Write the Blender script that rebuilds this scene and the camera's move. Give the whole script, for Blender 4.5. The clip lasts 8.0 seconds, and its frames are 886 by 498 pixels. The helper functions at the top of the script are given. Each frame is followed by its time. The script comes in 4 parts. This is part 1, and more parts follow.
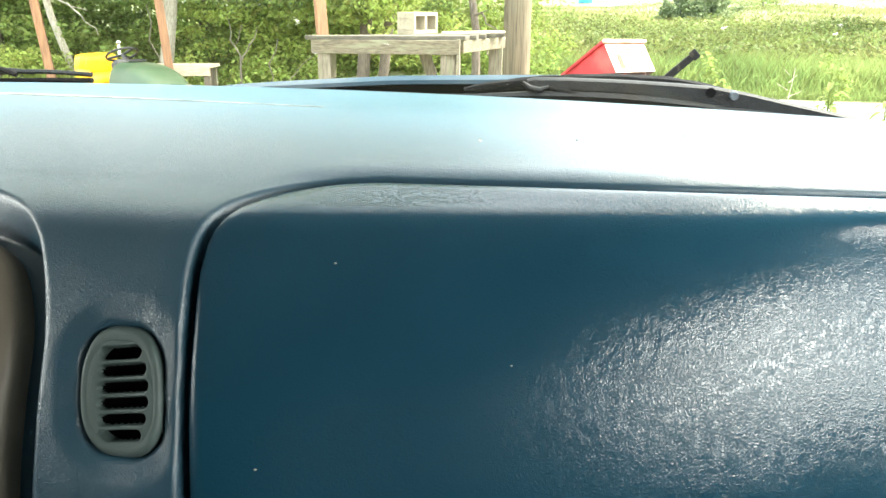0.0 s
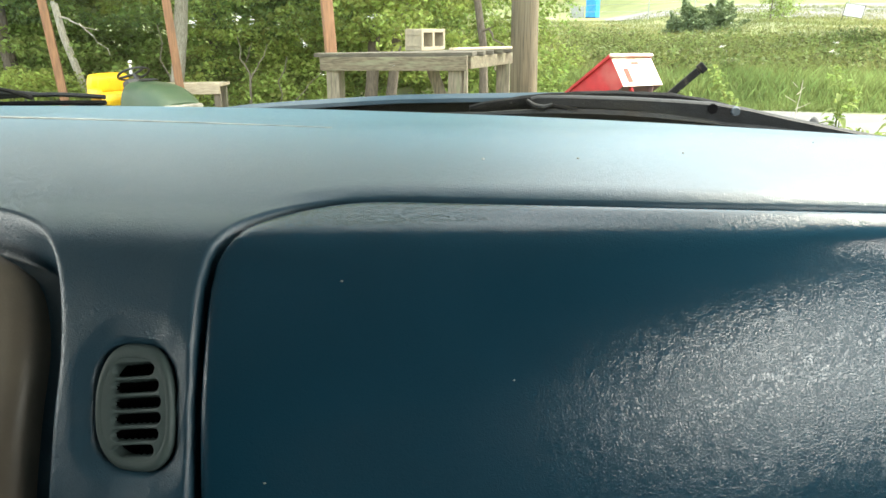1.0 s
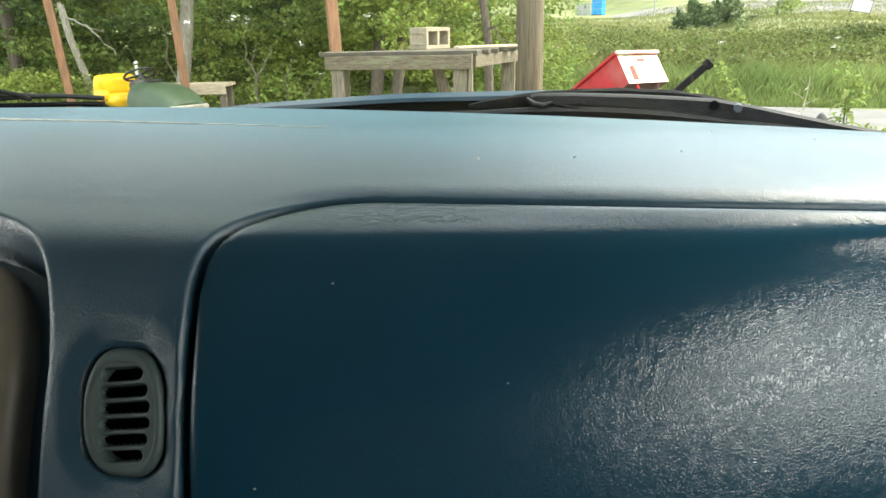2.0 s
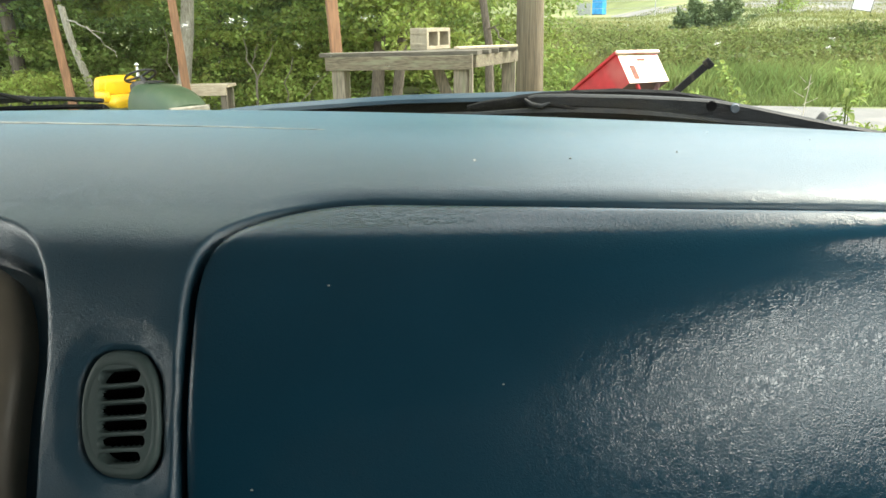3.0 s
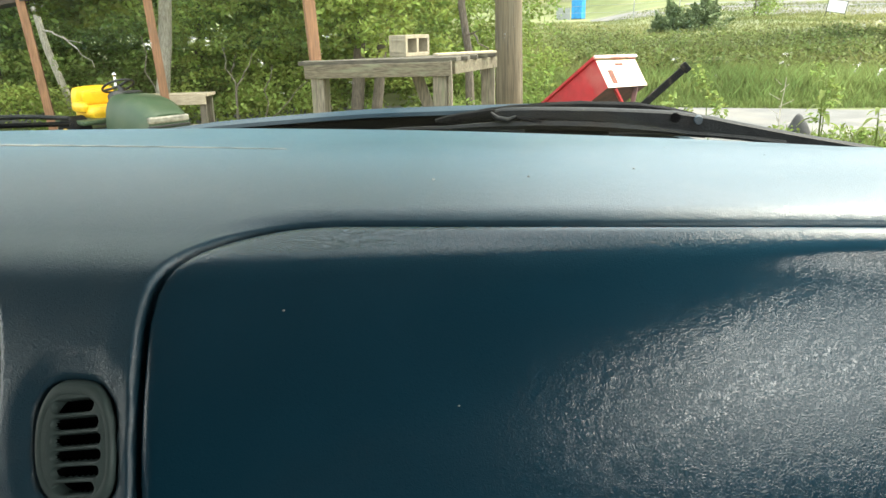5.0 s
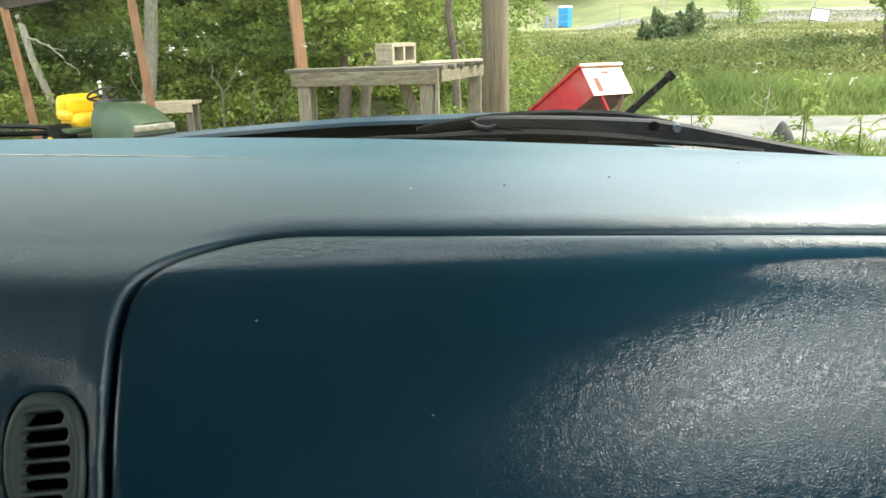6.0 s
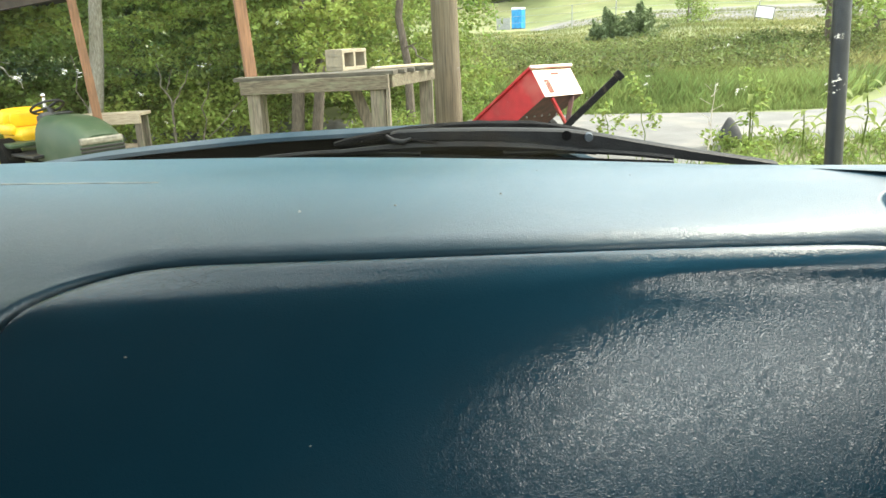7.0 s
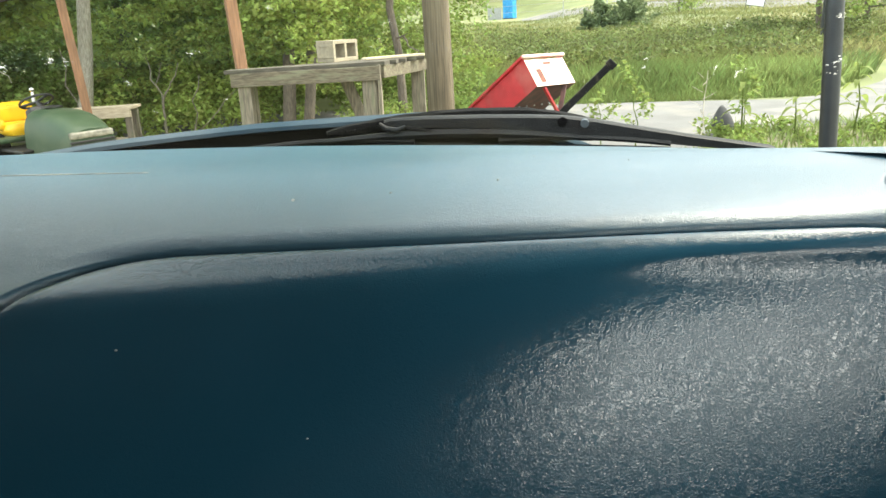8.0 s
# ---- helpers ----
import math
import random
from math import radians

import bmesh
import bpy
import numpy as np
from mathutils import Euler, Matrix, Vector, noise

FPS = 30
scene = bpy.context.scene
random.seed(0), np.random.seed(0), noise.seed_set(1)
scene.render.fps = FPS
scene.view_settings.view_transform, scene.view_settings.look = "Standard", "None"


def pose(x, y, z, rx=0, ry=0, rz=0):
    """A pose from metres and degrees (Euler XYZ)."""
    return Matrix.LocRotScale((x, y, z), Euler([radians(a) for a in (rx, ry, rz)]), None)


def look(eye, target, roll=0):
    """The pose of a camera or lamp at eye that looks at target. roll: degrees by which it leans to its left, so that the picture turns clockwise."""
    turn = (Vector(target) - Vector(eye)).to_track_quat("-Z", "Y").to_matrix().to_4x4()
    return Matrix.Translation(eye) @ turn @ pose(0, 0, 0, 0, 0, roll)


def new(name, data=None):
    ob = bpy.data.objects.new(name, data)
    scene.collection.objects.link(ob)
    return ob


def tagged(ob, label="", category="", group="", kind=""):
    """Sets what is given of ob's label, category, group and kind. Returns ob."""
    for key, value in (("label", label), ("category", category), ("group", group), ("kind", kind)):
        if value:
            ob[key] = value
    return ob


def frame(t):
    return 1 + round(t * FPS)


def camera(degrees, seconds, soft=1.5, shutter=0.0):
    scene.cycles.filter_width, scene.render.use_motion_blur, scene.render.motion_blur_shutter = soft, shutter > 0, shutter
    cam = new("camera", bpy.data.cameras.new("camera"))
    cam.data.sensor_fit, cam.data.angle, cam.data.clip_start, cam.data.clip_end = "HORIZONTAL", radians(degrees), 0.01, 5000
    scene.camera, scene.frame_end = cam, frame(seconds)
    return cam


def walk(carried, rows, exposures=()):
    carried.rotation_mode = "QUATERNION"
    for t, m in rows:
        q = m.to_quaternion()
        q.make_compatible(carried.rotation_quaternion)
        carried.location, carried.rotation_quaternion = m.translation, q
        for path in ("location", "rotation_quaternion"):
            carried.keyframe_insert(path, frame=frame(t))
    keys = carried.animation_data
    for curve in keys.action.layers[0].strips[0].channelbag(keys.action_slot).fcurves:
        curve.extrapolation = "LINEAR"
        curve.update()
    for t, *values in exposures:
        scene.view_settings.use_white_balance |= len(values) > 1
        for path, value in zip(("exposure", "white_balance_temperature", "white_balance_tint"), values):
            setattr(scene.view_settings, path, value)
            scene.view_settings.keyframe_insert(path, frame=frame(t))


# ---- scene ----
cam = camera(61.0, 8.0)
PATH = [
    (0, (0.2014, 0.4129, 1.4280), (-0.0509, 2.2967, 0.8050), 0.80),
    (0.5, (0.2039, 0.4086, 1.4300), (-0.0529, 2.2970, 0.8240), 0.50),
    (1, (0.2063, 0.4033, 1.4330), (-0.0732, 2.2954, 0.8470), 0.10),
    (1.5, (0.2104, 0.4118, 1.4320), (-0.0816, 2.3005, 0.8420), -0.20),
    (3, (0.2172, 0.4100, 1.4340), (-0.0840, 2.2978, 0.8450), -0.60),
    (3.5, (0.2185, 0.4129, 1.4330), (-0.0816, 2.3005, 0.8430), -0.80),
    (4, (0.2195, 0.4127, 1.4330), (-0.0777, 2.3000, 0.8440), -1.00),
    (5.5, (0.2398, 0.4133, 1.4480), (-0.0032, 2.3161, 0.8820), -1.10),
    (6, (0.2428, 0.4139, 1.4450), (0.0136, 2.3211, 0.8870), -1.10),
    (6.5, (0.2674, 0.4169, 1.4490), (0.0912, 2.3297, 0.8920), -1.40),
    (7, (0.2926, 0.4249, 1.4550), (0.1632, 2.3420, 0.9020), -2.20),
    (7.5, (0.2932, 0.4218, 1.4550), (0.1763, 2.3414, 0.9040), -2.50),
    (8, (0.2896, 0.4334, 1.4500), (0.1767, 2.3454, 0.8740), -2.70),
]
EXPOSURES = [(0.0, 3.42, 6600, 4), (0.5, 3.0, 6600, 4), (1.0, 2.6, 6600, 4), (1.5, 2.38, 6600, 4), (8.0, 2.28, 6600, 4)]
walk(cam, [(t, look(e, a, r)) for t, e, a, r in PATH], EXPOSURES)

# ---- daylight: hazy sky, soft sun from the right ----
SUN_AZ, SUN_EL = radians(68), radians(54)   # azimuth clockwise from +y
world = bpy.data.worlds.new("sky")
scene.world = world
world.use_nodes = True
wn = world.node_tree.nodes
sky = wn.new("ShaderNodeTexSky")
sky.sky_type, sky.sun_disc = "NISHITA", False
sky.sun_elevation, sky.sun_rotation = SUN_EL, SUN_AZ
sky.air_density, sky.dust_density, sky.ozone_density = 0.8, 8.0, 0.3
wn["Background"].inputs["Strength"].default_value = 0.15
# thin even cloud over the whole sky
haze = wn.new("ShaderNodeMixRGB")
haze.inputs[0].default_value, haze.inputs[2].default_value = 0.45, (8.6, 8.6, 8.3, 1)
world.node_tree.links.new(sky.outputs[0], haze.inputs[1])
world.node_tree.links.new(haze.outputs[0], wn["Background"].inputs["Color"])
sun = new("sun", bpy.data.lights.new("sun", "SUN"))
sun.data.energy, sun.data.angle, sun.data.color = 1.12, radians(28), (1.0, 0.95, 0.86)
sd = Vector((math.sin(SUN_AZ) * math.cos(SUN_EL), math.cos(SUN_AZ) * math.cos(SUN_EL), math.sin(SUN_EL)))
sun.matrix_world = look(sd * 50, (0, 0, 0))
# the sky's light in the opening of the passenger's side window
side = new("side_window_light", bpy.data.lights.new("side_window_light", "AREA"))
side.data.shape, side.data.size, side.data.size_y, side.data.energy, side.data.color = "RECTANGLE", 0.36, 0.07, 0.46, (1.0, 0.99, 0.94)
side.matrix_world = look((0.668, 0.46, 1.388), (-1.0, 0.46, 1.345))
# and in the driver's side window
side = new("driver_window_light", bpy.data.lights.new("driver_window_light", "AREA"))
side.data.shape, side.data.size, side.data.size_y, side.data.energy, side.data.color = "RECTANGLE", 0.90, 0.42, 1.9, (1.0, 0.99, 0.94)
side.matrix_world = look((-0.905, 0.40, 1.48), (1.0, 0.60, 1.25))


# ---- materials ----
def material(name, colour, rough=0.5, metal=0.0, second=None, scale=8.0, detail=6.0, bump=0.0, bump_scale=60.0,
             island=0.0, per_object=0.0, sheen=0.0, transmit=0.0, stretch=(1, 1, 1), specular=0.5, coords="Object", stain=None):
    """A surface with a base colour that drifts to a second one, fine relief and optional variation per leaf or piece."""
    m = bpy.data.materials.new(name)
    m.use_nodes = True
    nodes, links = m.node_tree.nodes, m.node_tree.links
    b = nodes["Principled BSDF"]
    b.inputs["Roughness"].default_value, b.inputs["Metallic"].default_value = rough, metal
    b.inputs["Specular IOR Level"].default_value = specular
    second = second or tuple(c * 0.7 for c in colour)
    tc, mp = nodes.new("ShaderNodeTexCoord"), nodes.new("ShaderNodeMapping")
    mp.inputs["Scale"].default_value = stretch
    links.new(tc.outputs[coords], mp.inputs["Vector"])
    nz = nodes.new("ShaderNodeTexNoise")
    nz.inputs["Scale"].default_value, nz.inputs["Detail"].default_value = scale, detail
    links.new(mp.outputs[0], nz.inputs["Vector"])
    ramp = nodes.new("ShaderNodeValToRGB")
    ramp.color_ramp.elements[0].position, ramp.color_ramp.elements[1].position = 0.35, 0.65
    ramp.color_ramp.elements[0].color, ramp.color_ramp.elements[1].color = (*second, 1), (*colour, 1)
    links.new(nz.outputs["Fac"], ramp.inputs[0])
    out = ramp.outputs[0]
    if stain:
        nz2 = nodes.new("ShaderNodeTexNoise")
        nz2.inputs["Scale"].default_value, nz2.inputs["Detail"].default_value = scale * 0.31, 8
        links.new(mp.outputs[0], nz2.inputs["Vector"])
        r2 = nodes.new("ShaderNodeValToRGB")
        r2.color_ramp.elements[0].position, r2.color_ramp.elements[1].position = 0.5, 0.72
        links.new(nz2.outputs["Fac"], r2.inputs[0])
        mix = nodes.new("ShaderNodeMixRGB")
        mix.inputs[2].default_value = (*stain, 1)
        links.new(r2.outputs[0], mix.inputs[0])
        links.new(out, mix.inputs[1])
        out = mix.outputs[0]
    if island or per_object:
        if island:
            rnd = nodes.new("ShaderNodeNewGeometry").outputs["Random Per Island"]
        else:
            rnd = nodes.new("ShaderNodeObjectInfo").outputs["Random"]
        k = island or per_object
        mr = nodes.new("ShaderNodeMapRange")
        mr.inputs["To Min"].default_value, mr.inputs["To Max"].default_value = 1 - k, 1 + k
        links.new(rnd, mr.inputs["Value"])
        hsv = nodes.new("ShaderNodeHueSaturation")
        links.new(mr.outputs[0], hsv.inputs["Value"])
        links.new(out, hsv.inputs["Color"])
        if island:
            mh = nodes.new("ShaderNodeMapRange")
            mh.inputs["To Min"].default_value, mh.inputs["To Max"].default_value = 0.475, 0.515
            links.new(rnd, mh.inputs["Value"])
            links.new(mh.outputs[0], hsv.inputs["Hue"])
        out = hsv.outputs[0]
    links.new(out, b.inputs["Base Color"])
    if transmit:
        tr = nodes.new("ShaderNodeBsdfTranslucent")
        links.new(out, tr.inputs["Color"])
        mx = nodes.new("ShaderNodeMixShader")
        mx.inputs[0].default_value = transmit
        links.new(b.outputs[0], mx.inputs[1])
        links.new(tr.outputs[0], mx.inputs[2])
        links.new(mx.outputs[0], nodes["Material Output"].inputs["Surface"])
    if bump:
        nb = nodes.new("ShaderNodeTexNoise")
        nb.inputs["Scale"].default_value, nb.inputs["Detail"].default_value = bump_scale, 5
        links.new(mp.outputs[0], nb.inputs["Vector"])
        bp = nodes.new("ShaderNodeBump")
        bp.inputs["Strength"].default_value, bp.inputs["Distance"].default_value = bump, 0.01
        links.new(nb.outputs["Fac"], bp.inputs["Height"])
        links.new(bp.outputs[0], b.inputs["Normal"])
    return m


def vinyl(name, colour, rough, grain=0.35, cell=330.0, dust=0.0, shine=0.5):
    """Moulded vinyl with a leather grain: winding creases over fine pores."""
    m = bpy.data.materials.new(name)
    m.use_nodes = True
    nodes, links = m.node_tree.nodes, m.node_tree.links
    b = nodes["Principled BSDF"]
    b.inputs["Specular IOR Level"].default_value = shine
    tc = nodes.new("ShaderNodeTexCoord")
    warp = nodes.new("ShaderNodeTexNoise")
    warp.inputs["Scale"].default_value, warp.inputs["Detail"].default_value = 120, 2
    links.new(tc.outputs["Object"], warp.inputs["Vector"])
    add = nodes.new("ShaderNodeVectorMath")
    add.operation = "MULTIPLY_ADD"
    add.inputs[1].default_value = (0.010, 0.010, 0.010)
    links.new(warp.outputs["Color"], add.inputs[0])
    links.new(tc.outputs["Object"], add.inputs[2])
    wr = nodes.new("ShaderNodeTexNoise")
    wr.inputs["Scale"].default_value, wr.inputs["Detail"].default_value = cell, 1.5
    wr.inputs["Distortion"].default_value = 0.6
    links.new(add.outputs[0], wr.inputs["Vector"])
    # folded noise: long winding creases
    cen = nodes.new("ShaderNodeMath")
    cen.operation = "SUBTRACT"
    cen.inputs[1].default_value = 0.5
    links.new(wr.outputs["Fac"], cen.inputs[0])
    fold = nodes.new("ShaderNodeMath")
    fold.operation = "ABSOLUTE"
    links.new(cen.outputs[0], fold.inputs[0])
    crease = nodes.new("ShaderNodeMapRange")
    crease.interpolation_type = "SMOOTHSTEP"
    crease.inputs["From Max"].default_value = 0.16
    links.new(fold.outputs[0], crease.inputs["Value"])
    fine = nodes.new("ShaderNodeTexNoise")
    fine.inputs["Scale"].default_value, fine.inputs["Detail"].default_value = cell * 1.4, 3
    links.new(add.outputs[0], fine.inputs["Vector"])
    hsum = nodes.new("ShaderNodeMath")
    hsum.operation = "MULTIPLY_ADD"
    hsum.inputs[1].default_value = 0.35
    links.new(fine.outputs["Fac"], hsum.inputs[0])
    links.new(crease.outputs[0], hsum.inputs[2])
    bp = nodes.new("ShaderNodeBump")
    bp.inputs["Strength"].default_value, bp.inputs["Distance"].default_value = grain, 0.0016
    links.new(hsum.outputs[0], bp.inputs["Height"])
    links.new(bp.outputs[0], b.inputs["Normal"])
    big = nodes.new("ShaderNodeTexNoise")
    big.inputs["Scale"].default_value, big.inputs["Detail"].default_value = 9, 5
    links.new(tc.outputs["Object"], big.inputs["Vector"])
    ramp = nodes.new("ShaderNodeValToRGB")
    ramp.color_ramp.elements[0].position, ramp.color_ramp.elements[1].position = 0.3, 0.75
    ramp.color_ramp.elements[0].color = (*(c * 0.9 for c in colour), 1)
    ramp.color_ramp.elements[1].color = (*(c * 1.08 for c in colour), 1)
    links.new(big.outputs["Fac"], ramp.inputs[0])
    out = ramp.outputs[0]
    if dust:
        dn = nodes.new("ShaderNodeTexNoise")
        dn.inputs["Scale"].default_value, dn.inputs["Detail"].default_value = 46, 9
        links.new(tc.outputs["Object"], dn.inputs["Vector"])
        dr = nodes.new("ShaderNodeMapRange")
        dr.inputs["From Min"].default_value, dr.inputs["From Max"].default_value = 0.52, 0.75
        dr.inputs["To Max"].default_value = dust
        links.new(dn.outputs["Fac"], dr.inputs["Value"])
        mix = nodes.new("ShaderNodeMixRGB")
        mix.inputs[2].default_value = (0.30, 0.29, 0.26, 1)
        links.new(dr.outputs[0], mix.inputs[0])
        links.new(out, mix.inputs[1])
        out = mix.outputs[0]
    links.new(out, b.inputs["Base Color"])
    rr = nodes.new("ShaderNodeMapRange")
    rr.inputs["To Min"].default_value, rr.inputs["To Max"].default_value = rough - 0.04, rough + 0.05
    links.new(big.outputs["Fac"], rr.inputs["Value"])
    links.new(rr.outputs[0], b.inputs["Roughness"])
    return m


def glass(name, tint=(1, 1, 1)):
    m = bpy.data.materials.new(name)
    m.use_nodes = True
    nodes, links = m.node_tree.nodes, m.node_tree.links
    clear, gloss = nodes.new("ShaderNodeBsdfTransparent"), nodes.new("ShaderNodeBsdfGlossy")
    clear.inputs["Color"].default_value = (*tint, 1)
    gloss.inputs["Roughness"].default_value = 0.02
    fr, mx = nodes.new("ShaderNodeFresnel"), nodes.new("ShaderNodeMixShader")
    fr.inputs["IOR"].default_value = 1.18
    links.new(fr.outputs[0], mx.inputs[0])
    links.new(clear.outputs[0], mx.inputs[1])
    links.new(gloss.outputs[0], mx.inputs[2])
    links.new(mx.outputs[0], nodes["Material Output"].inputs["Surface"])
    return m


BLUE_PAD = vinyl("blue_vinyl_pad", (0.020, 0.059, 0.090), 0.33, 0.17, 600, dust=0.04, shine=0.70)
BLUE_PANEL = vinyl("blue_vinyl_panel", (0.0085, 0.042, 0.070), 0.165, 0.105, 560, shine=0.32)
DUSTY = material("dusty_vinyl", (0.42, 0.41, 0.36), 0.9, second=(0.22, 0.23, 0.22), scale=60)
VENT_GREY = material("grey_plastic", (0.060, 0.088, 0.086), 0.55, second=(0.050, 0.074, 0.073), scale=30, bump=0.12, bump_scale=900)
DARK_PLASTIC = material("black_plastic", (0.012, 0.012, 0.013), 0.5, scale=30)
DUCT_SHADE = material("duct_shade_black", (0.0012, 0.0012, 0.0013), 0.9, specular=0.05, scale=30)
BRONZE_TRIM = material("dark_brown_trim", (0.24, 0.205, 0.155), 0.42, second=(0.15, 0.128, 0.098), scale=14, bump=0.05, bump_scale=300)
RUBBER = material("black_rubber", (0.003, 0.0033, 0.0036), 0.65, specular=0.05, second=(0.005, 0.005, 0.0055), scale=40, bump=0.2, bump_scale=250)
ARM_PAINT = material("worn_black_paint", (0.008, 0.0098, 0.0115), 0.5, specular=0.15, second=(0.005, 0.006, 0.007), scale=60, bump=0.15, bump_scale=350, stain=(0.006, 0.005, 0.005))
BOLT_GREY = material("grey_blue_cap", (0.025, 0.04, 0.055), 0.5, scale=40)
HOOD_PAINT = material("weathered_blue_hood", (0.024, 0.040, 0.054), 0.7, specular=0.03, second=(0.017, 0.031, 0.043), scale=18, stain=(0.045, 0.06, 0.072))
LINER = material("grey_headliner", (0.55, 0.56, 0.56), 0.95, scale=60, bump=0.2, bump_scale=500)
TRIM_DARK = material("dark_interior_trim", (0.02, 0.025, 0.03), 0.7, scale=20)
SEAT_CLOTH = material("dark_seat_cloth", (0.03, 0.045, 0.06), 0.95, scale=80)
GLASS = glass("windshield_glass", (0.93, 0.965, 0.95))
SPOT = material("dried_splash", (0.72, 0.72, 0.68), 0.9, second=(0.55, 0.56, 0.52), scale=300, transmit=0.6)
# dried dirt lets about half the light through
_n, _l = SPOT.node_tree.nodes, SPOT.node_tree.links
_mx, _tr = _n.new("ShaderNodeMixShader"), _n.new("ShaderNodeBsdfTransparent")
_src = _n["Material Output"].inputs["Surface"].links[0].from_socket
_mx.inputs[0].default_value = 0.34
_l.new(_tr.outputs[0], _mx.inputs[1])
_l.new(_src, _mx.inputs[2])
_l.new(_mx.outputs[0], _n["Material Output"].inputs["Surface"])
OLD_WOOD = material("weathered_grey_wood", (0.20, 0.172, 0.13), 0.9, second=(0.095, 0.08, 0.06), scale=14, stretch=(6, 6, 0.6), bump=0.4, bump_scale=50, stain=(0.16, 0.17, 0.10))
OLD_WOOD_X = material("weathered_grey_boards", (0.15, 0.125, 0.085), 0.9, second=(0.075, 0.062, 0.043), scale=14, stretch=(0.6, 6, 6), bump=0.4, bump_scale=50, stain=(0.17, 0.17, 0.11))
# top boards, darker than the apron boards
BENCH_TOP = material("darker_bench_boards", (0.085, 0.075, 0.058), 0.9, second=(0.045, 0.04, 0.03), scale=14, stretch=(0.6, 6, 6), bump=0.4, bump_scale=50, stain=(0.11, 0.105, 0.07))
NEW_WOOD = material("orange_brown_timber", (0.26, 0.135, 0.068), 0.8, second=(0.15, 0.078, 0.04), scale=10, stretch=(6, 6, 0.5), bump=0.25, bump_scale=60)
PALE_WOOD = material("pale_sawn_wood", (0.50, 0.42, 0.30), 0.8, second=(0.36, 0.30, 0.21), scale=12, stretch=(0.8, 5, 5), bump=0.2)
ROOF_DARK = material("dark_shed_timber", (0.06, 0.045, 0.035), 0.9, scale=10)
CONCRETE = material("cream_concrete_block", (0.31, 0.27, 0.19), 0.95, second=(0.24, 0.21, 0.15), scale=25, bump=0.5, bump_scale=140)
CART_RED = material("faded_red_paint", (0.42, 0.022, 0.03), 0.42, second=(0.30, 0.016, 0.022), scale=9, stain=(0.36, 0.09, 0.08), bump=0.08, bump_scale=40)
CART_PALE = material("pale_cream_paint", (0.62, 0.52, 0.46), 0.45, second=(0.54, 0.41, 0.36), scale=12, stain=(0.55, 0.27, 0.22))
CART_UNDER = material("rusty_underside", (0.10, 0.045, 0.04), 0.8, second=(0.05, 0.03, 0.028), scale=14)
TONGUE = material("black_steel", (0.009, 0.009, 0.010), 0.6, specular=0.12, scale=30, stain=(0.06, 0.05, 0.04))
MOWER_GREEN = material("faded_green_plastic", (0.030, 0.056, 0.023), 0.5, second=(0.018, 0.045, 0.018), scale=9, stain=(0.075, 0.088, 0.05))
MOWER_YELLOW = material("yellow_vinyl", (0.75, 0.46, 0.015), 0.45, second=(0.66, 0.38, 0.01), scale=9)
COWL_BLACK = material("matt_black_cowl", (0.0025, 0.0025, 0.0028), 0.85, specular=0.04, scale=30)
RUST = material("rust_stain", (0.16, 0.055, 0.035), 0.9, second=(0.09, 0.035, 0.025), scale=60)
LENS = material("clear_lamp_lens", (0.22, 0.21, 0.16), 0.2, second=(0.11, 0.105, 0.08), scale=14)
CHROME = material("chrome", (0.7, 0.7, 0.7), 0.15, metal=1.0, scale=20)
BARK = material("grey_bark", (0.50, 0.46, 0.39), 0.95, second=(0.28, 0.25, 0.205), scale=16, stretch=(5, 5, 0.7), bump=0.9, bump_scale=26)
BARK_DARK = material("brown_bark", (0.16, 0.13, 0.10), 0.95, second=(0.08, 0.065, 0.05), scale=16, stretch=(5, 5, 0.7), bump=0.9, bump_scale=26)
POLE_WOOD = material("weathered_pole_wood", (0.14, 0.112, 0.07), 0.9, second=(0.068, 0.054, 0.035), scale=10, stretch=(7, 7, 0.35), bump=0.6, bump_scale=30, stain=(0.155, 0.13, 0.085))
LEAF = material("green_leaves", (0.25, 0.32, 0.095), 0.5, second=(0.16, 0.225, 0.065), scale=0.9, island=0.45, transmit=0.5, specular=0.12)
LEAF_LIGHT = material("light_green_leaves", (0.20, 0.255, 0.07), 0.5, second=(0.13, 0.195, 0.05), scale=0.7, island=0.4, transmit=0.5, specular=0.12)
# darker tone than LEAF, partly standing in for the wood's shade
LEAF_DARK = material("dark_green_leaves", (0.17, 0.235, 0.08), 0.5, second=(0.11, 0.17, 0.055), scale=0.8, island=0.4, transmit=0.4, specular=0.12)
# brighter copy of LEAF: sunlight on the front foliage put into the colour
LEAF_SUN = material("leaves_painted_sunlit", (0.36, 0.43, 0.12), 0.5, second=(0.22, 0.29, 0.075), scale=0.8, island=0.45, transmit=0.5, specular=0.12)
BANK_LEAF = material("dusty_weed_leaves", (0.15, 0.175, 0.060), 0.55, second=(0.085, 0.115, 0.038), scale=0.45, island=0.5, transmit=0.4, specular=0.12)
NEEDLE = material("evergreen_foliage", (0.20, 0.25, 0.13), 0.6, second=(0.13, 0.175, 0.085), scale=1.5, island=0.35, transmit=0.2, specular=0.12)
GRASS = material("tall_green_grass", (0.19, 0.245, 0.085), 0.6, second=(0.125, 0.175, 0.06), scale=0.5, island=0.35, transmit=0.45, specular=0.12)
GRASS_DRY = material("dry_meadow_grass", (0.22, 0.22, 0.09), 0.7, second=(0.115, 0.14, 0.05), scale=0.15, island=0.4, transmit=0.4, specular=0.12)
